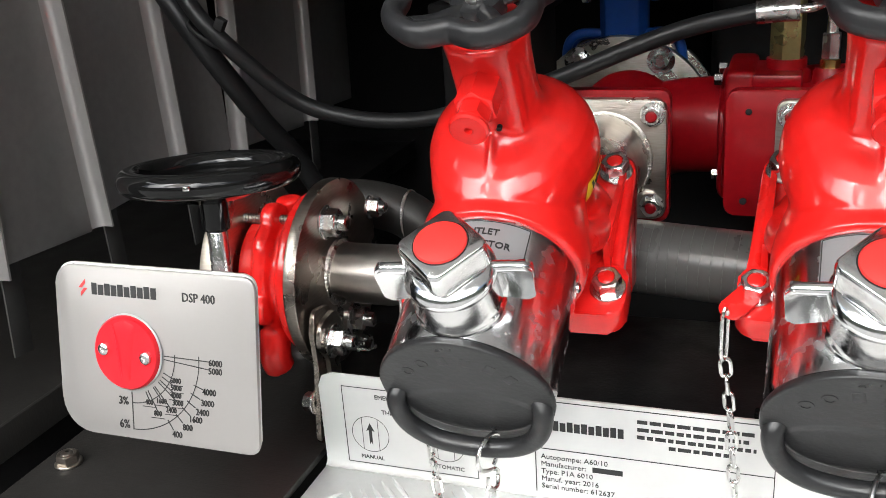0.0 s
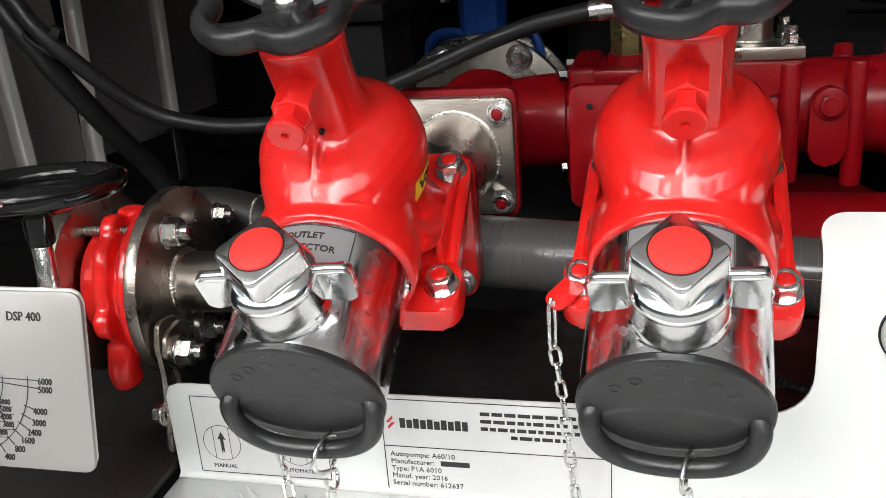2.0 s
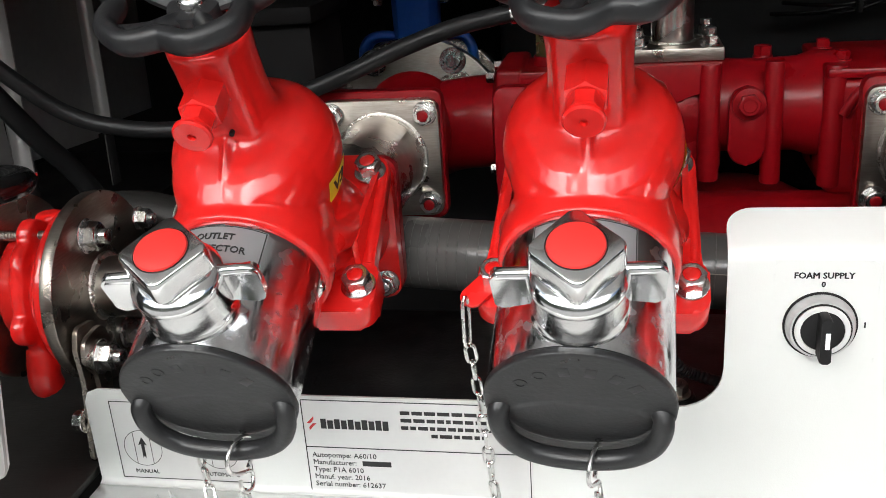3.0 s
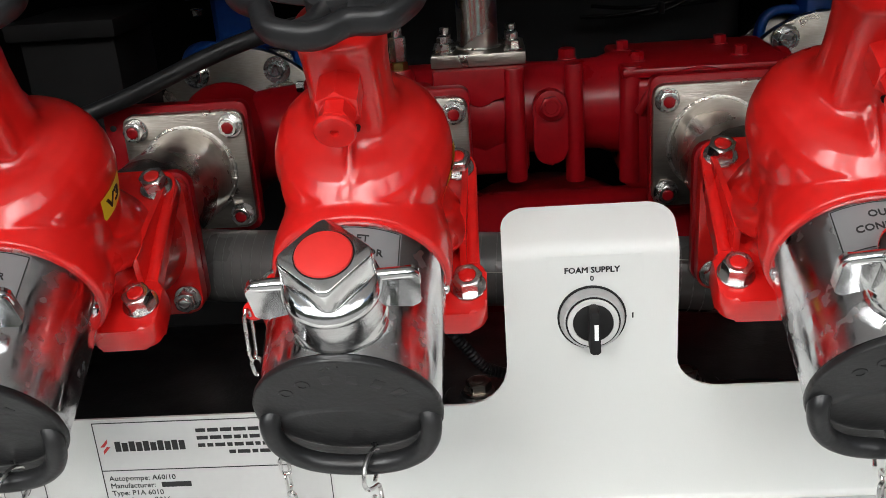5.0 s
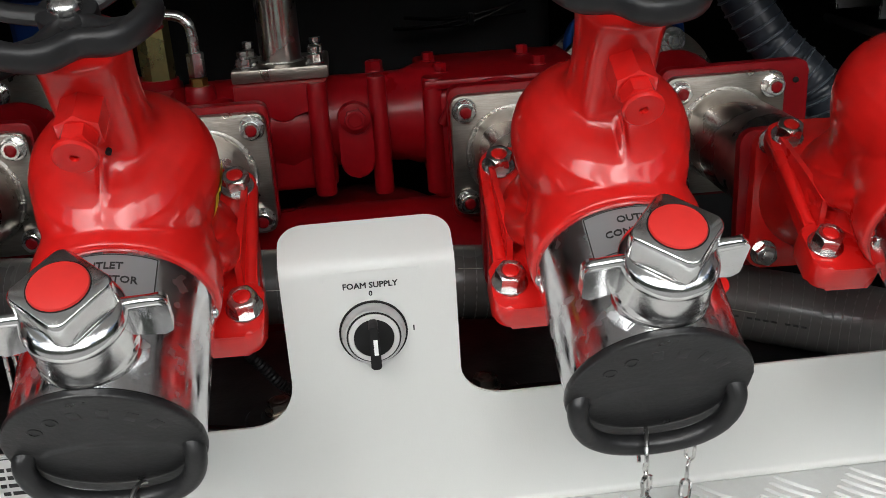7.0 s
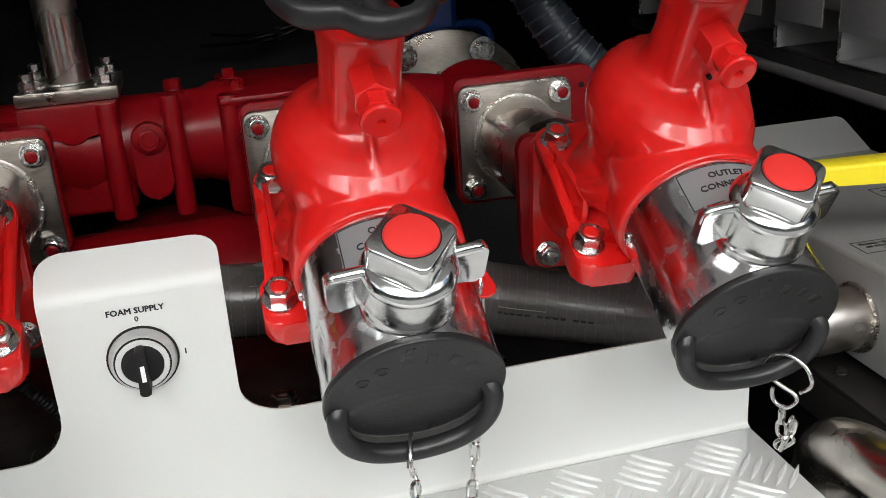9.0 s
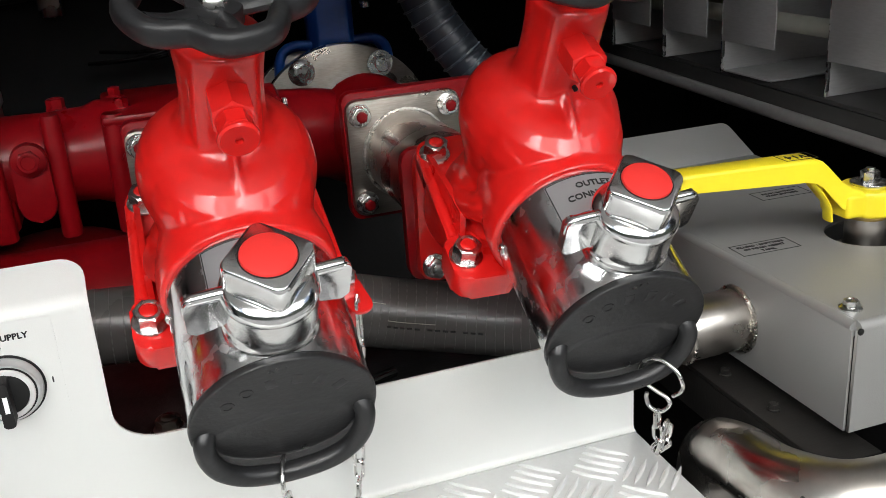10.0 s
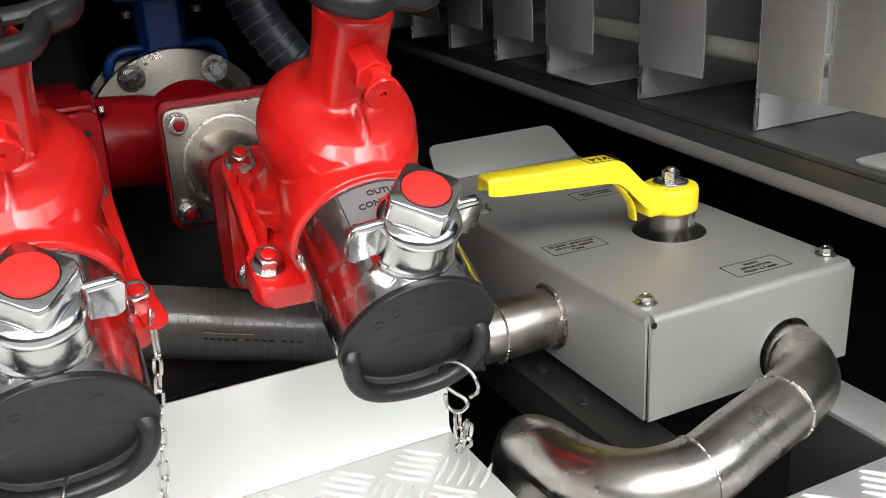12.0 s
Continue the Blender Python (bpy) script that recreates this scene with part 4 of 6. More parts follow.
cast_plate(pump, -0.268, -0.096, 1.139, 0.968, 1.127, -0.258)
cast_plate(pump, -0.034, 0.165, 1.139, 0.980, 1.127, -0.010)
part("bolt_hole", rod(0.0040, 0.002, (-0.012, 1.1385, 0.998), "-y", 18, 0.0003), MATT_BLACK, pump)
cast_plate(pump, 0.372, 0.560, 1.139, 0.968, 1.127, 0.545)
cast_plate(pump, 0.626, 0.806, 1.139, 0.968, 1.127, 0.790)
for x in PIPE_X:
    part("port_branch", revolve([(0.060, 0), (0.058, 0.04), (0.066, 0.12), (0.07, 0.16)], 40, (x, 1.156, 1.0475), "y"), RED_SHADED, pump)
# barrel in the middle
part("barrel", revolve([(0.062, 0), (0.064, 0.03), (0.064, 0.11), (0.068, 0.13), (0.064, 0.146), (0.060, 0.17), (0.058, 0.24), (0.060, 0.28), (0.066, 0.296), (0.066, 0.33)], 48, (0.05, 1.305, 1.062), "x"), RED_SHADED, pump)
# saddle block under the steel plate, its front face cut to a bow over the barrel
bow = [(0.232, 1.128), (0.118, 1.128), (0.118, 1.094), (0.150, 1.0935), (0.158, 1.088), (0.166, 1.0815), (0.176, 1.0790), (0.186, 1.0815), (0.194, 1.088), (0.202, 1.0935), (0.232, 1.095)]
part("saddle_block", prism(bow, 0.135, Matrix.Translation((0, 1.373, 0)) @ FRONT, 0.003), RED_SHADED, pump)
part("left_block", box(0.112, 0.236, 1.252, 1.375, 0.985, 1.050, 0.010, 3), RED_SHADED, pump)
part("left_casting", box(-0.050, 0.120, 1.230, 1.385, 0.965, 1.112, 0.016, 3), RED_SHADED, pump)
part("left_cover", box(-0.043, -0.008, 1.222, 1.360, 0.985, 1.132, 0.007, 3), RED_SHADED, pump)
part("left_cap_plate", box(-0.012, 0.045, 1.222, 1.330, 1.112, 1.128, 0.004), RED_SHADED, pump)
for y, z in ((1.250, 1.118), (1.250, 0.998), (1.330, 1.118)):
    fastener(pump, (-0.044, y, z), (-1, 0, 0), 0.013, 0.010, 0, False)
part("sight_boss", revolve([(0.030, 0), (0.028, 0.014), (0.024, 0.018), (0.0235, 0.030)], 28, (0.026, 1.275, 1.110)), RED_SHADED, pump)
part("gauge_boss", revolve([(0.020, 0), (0.018, 0.016), (0.016, 0.020)], 24, (0.075, 1.262, 1.110)), RED_SHADED, pump)
# posts and the hanging paddle
for x, r, top, foot in ((0.2190, 0.0128, 1.127, 0.981), (0.2940, 0.0118, 1.128, 0.977), (0.3640, 0.0135, 1.121, 0.972)):
    part("post", revolve([(r * 0.97, 0), (r * 1.06, 0.003), (r * 1.04, 0.05), (r * 0.98, top - foot - 0.004), (r * 0.88, top - foot)], 24, (x, 1.242, foot)), RED_SHADED, pump)
part("back_boss", rod(0.0130, 0.070, (0.296, 1.372, 1.043), segs=24), RED_SHADED, pump)
part("post_head", shift(hex_nut(0.021, 0.013, 12), Matrix.Translation((0.296, 1.372, 1.1125))), RED_SHADED, pump, smooth=25)
pad = rounded([(-0.0215, -0.039), (0.0215, -0.039), (0.0215, 0.058), (-0.0215, 0.058)], 0.0205)
part("paddle", prism(pad, 0.016, Matrix.Translation((0.2630, 1.241, 1.042)) @ FRONT, 0.004), RED_SHADED, pump)
part("paddle_boss", rod(0.0195, 0.008, (0.2635, 1.227, 1.081), "-y"), RED_SHADED, pump)
part("paddle_bolt", shift(hex_nut(0.024, 0.012, 10), Matrix.Translation((0.2635, 1.221, 1.081)) @ AXIS["-y"]), RED_SHADED, pump, smooth=25)
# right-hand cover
part("right_casting", box(0.356, 0.560, 1.232, 1.400, 0.960, 1.108, 0.014, 3), RED_SHADED, pump)
part("right_cover", box(0.352, 0.565, 1.228, 1.420, 1.106, 1.119, 0.005, 2), RED_SHADED, pump)
part("right_arch", tube([(0.372, 1.229, 1.063), (0.395, 1.227, 1.096), (0.445, 1.226, 1.112), (0.497, 1.227, 1.096), (0.520, 1.229, 1.063)], 0.006, 10), RED_SHADED, pump)
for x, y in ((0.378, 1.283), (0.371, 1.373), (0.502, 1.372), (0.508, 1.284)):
    bolt = part("cover_bolt", shift(hex_nut(0.015, 0.012, x * 900), Matrix.Translation((x, y, 1.119))), RED_SHADED, pump, smooth=25)
    part("bolt_boss", rod(0.0110, 0.003, (x, y, 1.1175), segs=20), RED_SHADED, bolt)
part("tip_arm", tube([(0.515, 1.252, 1.105), (0.570, 1.250, 1.104)], 0.0095, 14, steps=2), RED_SHADED, pump)
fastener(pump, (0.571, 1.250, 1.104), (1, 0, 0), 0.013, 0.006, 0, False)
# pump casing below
part("lower_casing", revolve([(0.06, 0), (0.085, 0.02), (0.092, 0.06), (0.092, 0.40), (0.085, 0.44), (0.06, 0.46)], 40, (0.03, 1.24, 0.87), "x"), RED_SHADED, pump)
part("volute", revolve([(0.16, 0), (0.20, 0.03), (0.21, 0.10), (0.20, 0.17), (0.16, 0.20)], 48, (0.26, 1.24, 0.74), "y"), RED_SHADED, pump)
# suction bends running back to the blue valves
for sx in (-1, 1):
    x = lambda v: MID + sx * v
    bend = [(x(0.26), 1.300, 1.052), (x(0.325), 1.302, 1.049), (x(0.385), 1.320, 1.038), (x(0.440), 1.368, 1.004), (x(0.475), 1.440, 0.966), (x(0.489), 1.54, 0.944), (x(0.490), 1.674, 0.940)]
    part("suction_bend", tube(bend, 0.062, 36, steps=8), RED_SHADED, pump)
    part("bend_collar", revolve([(0.066, 0), (0.071, 0.003), (0.071, 0.014), (0.066, 0.018)], 44, (x(0.303) - 0.009, 1.301, 1.0515), "x"), RED_SHADED, pump)


def fitting_set():
    """Sight glass, gauge elbow and flanged riser standing on the manifold."""
    g = thing("sight_fitting", "yellow-passivated hexagon fitting standing on the red manifold", "fitting", Matrix.Translation((0.026, 1.275, 1.140)))
    part("hexagon", shift(hex_nut(0.036, 0.075, 15), Matrix.Identity(4)), OLIVE, g, smooth=25)
    part("collar", rod(0.021, 0.012, (0, 0, 0.075)), ZINC, g)
    part("column", rod(0.017, 0.060, (0, 0, 0.087)), OLIVE, g)
    e = thing("gauge_elbow", "bright steel elbow tube with hexagon nuts on brass", "fitting", Matrix.Translation((0.075, 1.262, 1.130)))
    part("brass_nut", shift(hex_nut(0.020, 0.010), Matrix.Identity(4)), BRASS, e, "brass hexagon adapter", smooth=25)
    part("union_nut", shift(hex_nut(0.019, 0.030, 20), Matrix.Translation((0, 0, 0.011))), ZINC, e, smooth=25)
    part("elbow_tube", tube([(0, 0, 0.040), (0, 0, 0.066), (-0.004, 0.001, 0.078), (-0.016, 0.003, 0.086), (-0.040, 0.008, 0.088)], 0.0068, 14), ZINC, e)
    part("tube_nut", shift(hex_nut(0.017, 0.020), Matrix.Translation((-0.038, 0.008, 0.088)) @ pose(0, 0, 0, 0, -90, 0)), ZINC, e, smooth=25)
    r = thing("riser_pipe", "stainless riser pipe welded to a bolted square flange", "pipe", Matrix.Translation((0.176, 1.308, 1.129)))
    part("square_flange", box(-0.060, 0.060, -0.056, 0.056, 0, 0.016, 0.002), STEEL, r)
    part("pipe", revolve([(0.0265, 0.016), (0.0265, 0.50)], 36), PIPE_STEEL, r)
    weld_ring(r, (0, 0, 0.017), "z", 0.027, 0.0022)
    for x in (-0.044, 0.044):
        for y in (-0.040, 0.040):
            b = fastener(r, (x, y, 0.016), (0, 0, 1), 0.017, 0.010, 0, spin=20)
            part("bolt_stud", rod(0.005, 0.012, (x, y, 0.026), segs=14), ZINC, b)
            part("lock_nut", shift(hex_nut(0.013, 0.007, 10), Matrix.Translation((x, y, 0.031))), ZINC, b, smooth=25)


fitting_set()


def blue_valve(x):
    root = thing("butterfly_valve", "blue epoxy butterfly valve clamped behind a round steel flange", "valve", Matrix.Translation((x, 1.675, 0.946)), "suction valves")
    part("round_flange", rod(0.163, 0.020, (0, 0.0, 0), "y", 84, 0.002), STEEL, root, "brushed round steel flange")
    weld_ring(root, (0, -0.001, 0), "y", 0.078, 0.0035)
    part("rear_flange", rod(0.163, 0.020, (0, 0.085, 0), "y", 84, 0.002), STEEL, root, "brushed round steel flange")
    body = part("valve_body", ringtube(0.132, 0.07, 0.060, (0, 0.022, 0), "y", 56, 0.004), BLUE, root)
    post = [[(a, b + 0.052, z) for a, b in ((-0.042 * q, 0.024), (-0.042 * q, -0.004), (-0.029 * q, -0.022), (0.029 * q, -0.022), (0.042 * q, -0.004), (0.042 * q, 0.024))] for z, q in ((0.118, 1.30), (0.150, 1.02), (0.175, 0.98), (0.244, 1.0))]
    part("neck", cast([loft(*post)], 0.0025, 3), BLUE, body, smooth=30)
    part("top_plate", box(-0.075, 0.075, 0.004, 0.100, 0.246, 0.262, 0.004), BLUE, body)
    for sx in (-1, 1):
        arm = [(0.034 * sx, 0.050, 0.160), (0.062 * sx, 0.048, 0.163), (0.084 * sx, 0.046, 0.158), (0.097 * sx, 0.044, 0.142), (0.101 * sx, 0.044, 0.112)]
        part("lug", tube(arm, 0.0082, 12, flat=1.0), BLUE, body)
        part("lug_web", tube([(q[0] * 0.985, q[1] + 0.014, q[2] - 0.004) for q in arm], 0.0095, 10), BLUE, body)
        fastener(root, (0.058 * sx, 0.018, 0.230), (0, 0, -1), 0.015, 0.009, 0.0, name="plate_bolt", spin=11)
    for k in range(6):
        a = radians(60 + 60 * k)
        n = fastener(root, (0.141 * math.cos(a), -0.001, 0.141 * math.sin(a)), (0, -1, 0), 0.026, 0.016, 0.0, washer=False, name="bolt_head", spin=k * 17)
        part("large_washer", ringtube(0.0235, 0.010, 0.0030, (0.141 * math.cos(a), -0.001, 0.141 * math.sin(a)), "-y", 32, 0.0008), ZINC, n)
    return root


blue_valve(MID - 0.508)
blue_valve(MID + 0.488)

# ---- transparent suction hose running across ----
hose_pts = [(-0.20, 0.990, 0.987), (0.0, 0.977, 0.978), (0.3, 0.960, 0.965), (0.52, 0.950, 0.945), (0.63, 0.934, 0.922), (0.735, 0.890, 0.909), (0.815, 0.815, 0.910), (0.860, 0.786, 0.911)]
hose = thing("flexible_hose", "smoke-grey reinforced plastic hose with pale rings", "hose")
part("tube", tube(hose_pts, 0.0385, 30, steps=14), HOSE_GREY, hose)
line = smooth_path(hose_pts, 40)
acc, first, prev = 0.0, None, line[0]
for q in line[1:]:
    acc += (q - prev).length
    if acc > 0.0092:
        d = (q - prev).normalized()
        m = Matrix.Translation(q) @ d.to_track_quat("Z", "Y").to_matrix().to_4x4()
        if first is None:
            first = part("spiral_ring", tube([(0.0377 * math.cos(2 * math.pi * i / 28), 0.0377 * math.sin(2 * math.pi * i / 28), 0) for i in range(28)], 0.0011, 5, closed=True, steps=0), HOSE_RIB, hose)
            first.matrix_basis = m
        else:
            o = new("spiral_ring", first.data)
            o.parent, o.matrix_basis = hose, m
        acc = 0.0
    prev = q


def hose_point(k, a):
    d = (line[k + 1] - line[k - 1]).normalized()
    side = d.cross(Vector((0, 0, 1))).normalized()
    up = side.cross(d)
    return line[k] + (side * math.cos(a) + up * math.sin(a)) * 0.0387


for k0, k1, a in ((128, 150, 0.62), (150, 172, 0.18), (60, 82, 0.3), (88, 104, 0.75), (104, 118, -0.05)):
    part("reinforcing_wire", tube([hose_point(k, a) for k in range(k0, k1, 2)], 0.0005, 5, steps=0), CREAM, hose)
for k in (150, 153, 156, 159, 162, 167, 170, 173, 176, 181, 184, 187):
    part("print_mark", tube([hose_point(k, 0.02), hose_point(k + 2, 0.02)], 0.0022, 6, steps=0, flat=0.4), INK, hose)

# ---- proportioner at the left end ----
ctl = thing("proportioner_control", "brushed plate with a red dial knob and foam percentage scale", "control panel")
TILT_DSP = math.degrees(math.atan2(0.027, 0.135))
dm = Matrix.Translation((-0.334, 0.574, 0.963)) @ pose(0, 0, 0, -TILT_DSP) @ FRONT    # x along the plate from its right foot, y up it
W, Hh = 0.1825, 0.1355
plate_outline = rounded([(-W, -0.0035), (0.001, -0.0035), (0.001, Hh), (-W, Hh)], [0.028, 0.008, 0.010, 0.016])
back = part("backing", prism(plate_outline, 0.004, dm @ Matrix.Translation((-0.0015, 0.0015, -0.0078)), 0.001), SILVER_LABEL, ctl, "pale edge of the plate behind")
part("plate", prism(plate_outline, 0.0035, dm @ Matrix.Translation((0, 0, -0.0035)), 0.0008), PLATE_FACE, ctl, "brushed silver scale plate")


def on_dsp(bm, x, y, name, mat=INK, parent=None, lift=0.0002):
    return part(name, shift(bm, dm @ Matrix.Translation((x, y, lift))), mat, parent or ctl)


KX, KY = -0.1135, 0.0685
knob = on_dsp(revolve([(0.0300, 0), (0.0300, 0.004), (0.0285, 0.006), (0, 0.0065)], 56), KX, KY, "dial_knob", DIAL_RED)
tagged(knob, "red gloss dial knob")
on_dsp(ringtube(0.0312, 0.0298, 0.0022), KX, KY, "knob_rim", ALU)
on_dsp(loft(*[[(x * q, y * q + 0.002, h) for x, y in rounded([(-0.004, -0.026), (0.004, -0.026), (0.011, 0.022), (0.0, 0.026), (-0.011, 0.022)], 0.003)] for q, h in ((1.0, 0.0058), (0.90, 0.0064), (0.70, 0.0071), (0.40, 0.0076), (0.1, 0.0078))]), KX, KY, "grip_ridge", DIAL_RED, knob)
for sx in (-1, 1):
    s = on_dsp(revolve([(0.0048, 0.005), (0.0048, 0.008), (0.003, 0.0092), (0.0022, 0.0092), (0.0018, 0.0075), (0, 0.0075)], 22), KX + 0.0195 * sx, KY - 0.002 * sx, "screw", ZINC, knob)
on_dsp(heavy("DSP 400", 0.0100, 0.00015, narrow=0.85), -0.0480, 0.116, "lettering")
maker_logo(0.062, lambda bm, ink: on_dsp(bm, -0.1468, 0.1125, "maker_mark", ink))
on_dsp(line2d(KX, KY - 0.033, KX, 0.004, 0.0008), 0, 0, "scale_line")
on_dsp(arc2d(KX, KY, 0.0420, -90, 2, 0.0008), 0, 0, "scale_arc")
on_dsp(arc2d(KX, KY, 0.0640, -90, 2, 0.0008), 0, 0, "scale_arc")
on_dsp(heavy("3%", 0.0095, 0.00015, narrow=0.85), KX - 0.0085, 0.027, "lettering")
on_dsp(heavy("6%", 0.0100, 0.00015, narrow=0.85), KX - 0.0085, 0.0075, "lettering")
for s, a, r0, r1, txt_r in (("6000", -1, 0.032, 0.074, 0.078), ("5000", -6, 0.032, 0.074, 0.078), ("4000", -20, 0.062, 0.071, 0.076), ("3000", -27, 0.062, 0.071, 0.078),
                            ("2400", -34, 0.062, 0.071, 0.078), ("1600", -41, 0.062, 0.071, 0.077), ("800", -49, 0.062, 0.071, 0.077), ("400", -58, 0.062, 0.071, 0.077)):
    c, q = math.cos(radians(a)), math.sin(radians(a))
    on_dsp(line2d(KX + r0 * c, KY + r0 * q, KX + r1 * c, KY + r1 * q, 0.0007), 0, 0, "scale_tick")
    on_dsp(heavy(s, 0.0074, 0.00016, narrow=0.82), KX + (txt_r * 0.955 + 0.004) * c, KY + txt_r * 0.965 * q - 0.001, "lettering")
for s, a, r1 in (("6000", -25, 0.047), ("5000", -31, 0.050), ("4000", -37, 0.053), ("3000", -41, 0.058), ("2400", -50, 0.058), ("1600", -53, 0.0475), ("800", -63, 0.0545), ("400", -67, 0.0435)):
    c, q = math.cos(radians(a)), math.sin(radians(a))
    on_dsp(line2d(KX + 0.034 * c, KY + 0.034 * q, KX + r1 * c, KY + r1 * q, 0.0007), 0, 0, "scale_tick")
    on_dsp(heavy(s, 0.0062, 0.00016, narrow=0.8), KX + r1 * c - 0.001, KY + r1 * q, "lettering")
    on_dsp(line2d(-0.0062, -0.0036, 0.0066, -0.0036, 0.0005), KX + r1 * c - 0.001, KY + r1 * q, "underline")
part("bracket", box(-0.50, -0.46, 0.602, 0.760, 0.966, 0.986, 0.002), DARK_STEEL, ctl)

hw = thing("handwheel", "gloss black dished handwheel on a bright steel stem", "handwheel", pose(-0.386, 0.643, 1.162, -6, -2))
rimp = [(0.0605 * math.cos(2 * math.pi * i / 64), 0.0605 * math.sin(2 * math.pi * i / 64), 0) for i in range(64)]
part("rim", tube(rimp, 0.0100, 20, closed=True, steps=0, flat=0.98), GLOSS_BLACK, hw)
part("web", revolve([(0.012, -0.022), (0.030, -0.018), (0.056, -0.006), (0.056, -0.001), (0.030, -0.012), (0.012, -0.015)], 48), GLOSS_BLACK, hw)
part("hub", revolve([(0.0102, -0.044), (0.0110, -0.042), (0.0110, -0.018), (0.0150, -0.016), (0.0150, -0.008), (0.009, -0.006)], 30), GLOSS_BLACK, hw)
part("stem", rod(0.0080, 0.13, (0, 0, -0.175), segs=24), ZINC, hw, "bright steel stem")
for a in (20, 140, 250):
    part("rim_screw", rod(0.003, 0.003, (0.0712 * math.cos(radians(a - 90)), 0.0712 * math.sin(radians(a - 90)), 0.0), segs=12), ZINC, hw)

# flanged valve on the cross pipe
fx, fy, fz = -0.384, 0.836, 1.004
cross = thing("flanged_pipe", "dark stainless pipe run with a welded round flange", "pipe")
part("flange", rod(0.0945, 0.013, (fx - 0.013, fy, fz), "x", 84, 0.0018), STEEL, cross)
part("pipe", tube([(fx, fy, fz), (fx + 0.12, fy, fz), (fx + 0.20, fy + 0.01, fz - 0.01)], 0.0302, 32, steps=6), PIPE_STEEL, cross)
weld_ring(cross, (fx + 0.001, fy, fz), "x", 0.0305, 0.0042)
for k, (dy, dz) in enumerate(((-0.0195, 0.0595), (0.0195, -0.0595), (-0.0590, -0.0470))):
    at = (fx + (0.015 if k == 2 else 0.0), fy + dy, fz + dz)
    n = fastener(cross, at, (1, 0, 0), 0.024, 0.013, 0.03, spin=10 + 20 * k)
    reach = 70 if k < 2 else 24
    part("threaded_rod", revolve([(0.0054 - 0.0009 * (i % 2), 0.0015 * i) for i in range(reach)], 14, (at[0] - 0.0015 * reach, at[1], at[2]), "x"), STEEL, n)
bv = thing("wafer_valve", "red cast wafer valve clamped between two steel flanges", "valve", Matrix.Translation((fx - 0.018, fy, fz)))
waf = [rod(0.058, 0.066, (-0.066, 0, 0), "x", 48, 0.003), rod(0.0830, 0.013, (-0.011, 0, 0), "x", 64, 0.002), rod(0.066, 0.016, (-0.046, 0, 0), "x", 48, 0.004)]
for k in range(4):
    a = radians(108 + 90 * k)
    u, v = math.cos(a), math.sin(a)
    waf.append(rod(0.0165, 0.017, (-0.0465, 0.0630 * u, 0.0630 * v), "x", 24, 0.004))
    waf.append(tube([(-0.038, 0.040 * u, 0.040 * v), (-0.038, 0.060 * u, 0.060 * v)], 0.0135, 12, steps=2))
    waf.append(tube([(-0.038, 0.060 * u, 0.060 * v), (-0.038, 0.0635 * math.cos(a + 0.5), 0.0635 * math.sin(a + 0.5)), (-0.036, 0.055 * math.cos(a + 0.95), 0.055 * math.sin(a + 0.95))], 0.0095, 12))
waf.append(tube([(-0.040, -0.040, -0.050), (-0.040, -0.047, -0.078), (-0.038, -0.044, -0.092)], 0.016, 14))
waf.append(rod(0.014, 0.022, (-0.035, 0.01, 0.052), "z", 24, 0.004))
part("body", cast(waf, 0.0022, 8), RED, bv, smooth=80)
part("counter_flange", rod(0.0920, 0.016, (-0.086, 0, 0), "x", 64, 0.0018), STEEL, bv)

brk = thing("support_bracket", "bent steel strap bracket bolted to the pipe flange", "bracket")
strap = rounded([(-0.016, 0.075), (0.016, 0.075), (0.020, 0.055), (0.012, 0.020), (0.012, -0.060), (-0.012, -0.060), (-0.012, 0.020), (-0.020, 0.055)], 0.008)
part("strap", prism(strap, 0.005, Matrix.Translation((fx + 0.004, 0.763, 0.918)) @ pose(0, 0, 0, 90, 0, 90) @ pose(0, 0, 0, 0, 0, -9), 0.001), STEEL, brk)
fastener(brk, (fx + 0.004, 0.751, 0.902), (-1, 0, 0), 0.017, 0.009, 0.0)
hook = rounded([(-0.024, 0.030), (0.014, 0.034), (0.020, 0.012), (0.010, -0.012), (0.008, -0.050), (-0.010, -0.050), (-0.012, -0.010), (-0.026, 0.008)], 0.012)
part("hooked_strap", prism(hook, 0.005, Matrix.Translation((fx + 0.010, 0.779, 0.952)) @ pose(0, 0, 0, 90, 0, 90), 0.001), STEEL, brk)
elb = thing("pipe_elbow", "dark stainless elbow pipe behind the flange", "pipe")
part("pipe", tube([(-0.50, 0.99, 1.00), (-0.444, 0.965, 1.032), (-0.39, 0.955, 1.036), (-0.345, 0.955, 1.020), (-0.315, 0.955, 0.978), (-0.305, 0.955, 0.90), (-0.305, 0.955, 0.80)], 0.026, 28), DARK_STEEL, elb)
weld_ring(elb, (-0.352, 0.955, 1.026), "x", 0.0262, 0.002)
fastener(elb, (-0.375, 0.90, 1.052), (1, 0, 0), 0.018, 0.011, 0.02)

# steel base plate with its bolt
base = thing("base_plate", "dark brushed steel mounting plate under the proportioner", "plate")
part("plate", box(-0.634, -0.371, 0.42, 1.02, 0.852, 0.860, 0.001), DARK_STEEL, base)
fastener(base, (-0.605, 0.655, 0.860), (0, 0, 1), 0.019, 0.009, 0.004, mat=STEEL)
for x, y in ((-0.50, 0.95), (-0.42, 0.95)):
    fastener(base, (x, y, 0.860), (0, 0, 1), 0.019, 0.011, 0.008)


# ---- divider sheets on both sides ----
EDGES = (0.785, 0.972, 1.163, 1.328, 1.584, 1.80)


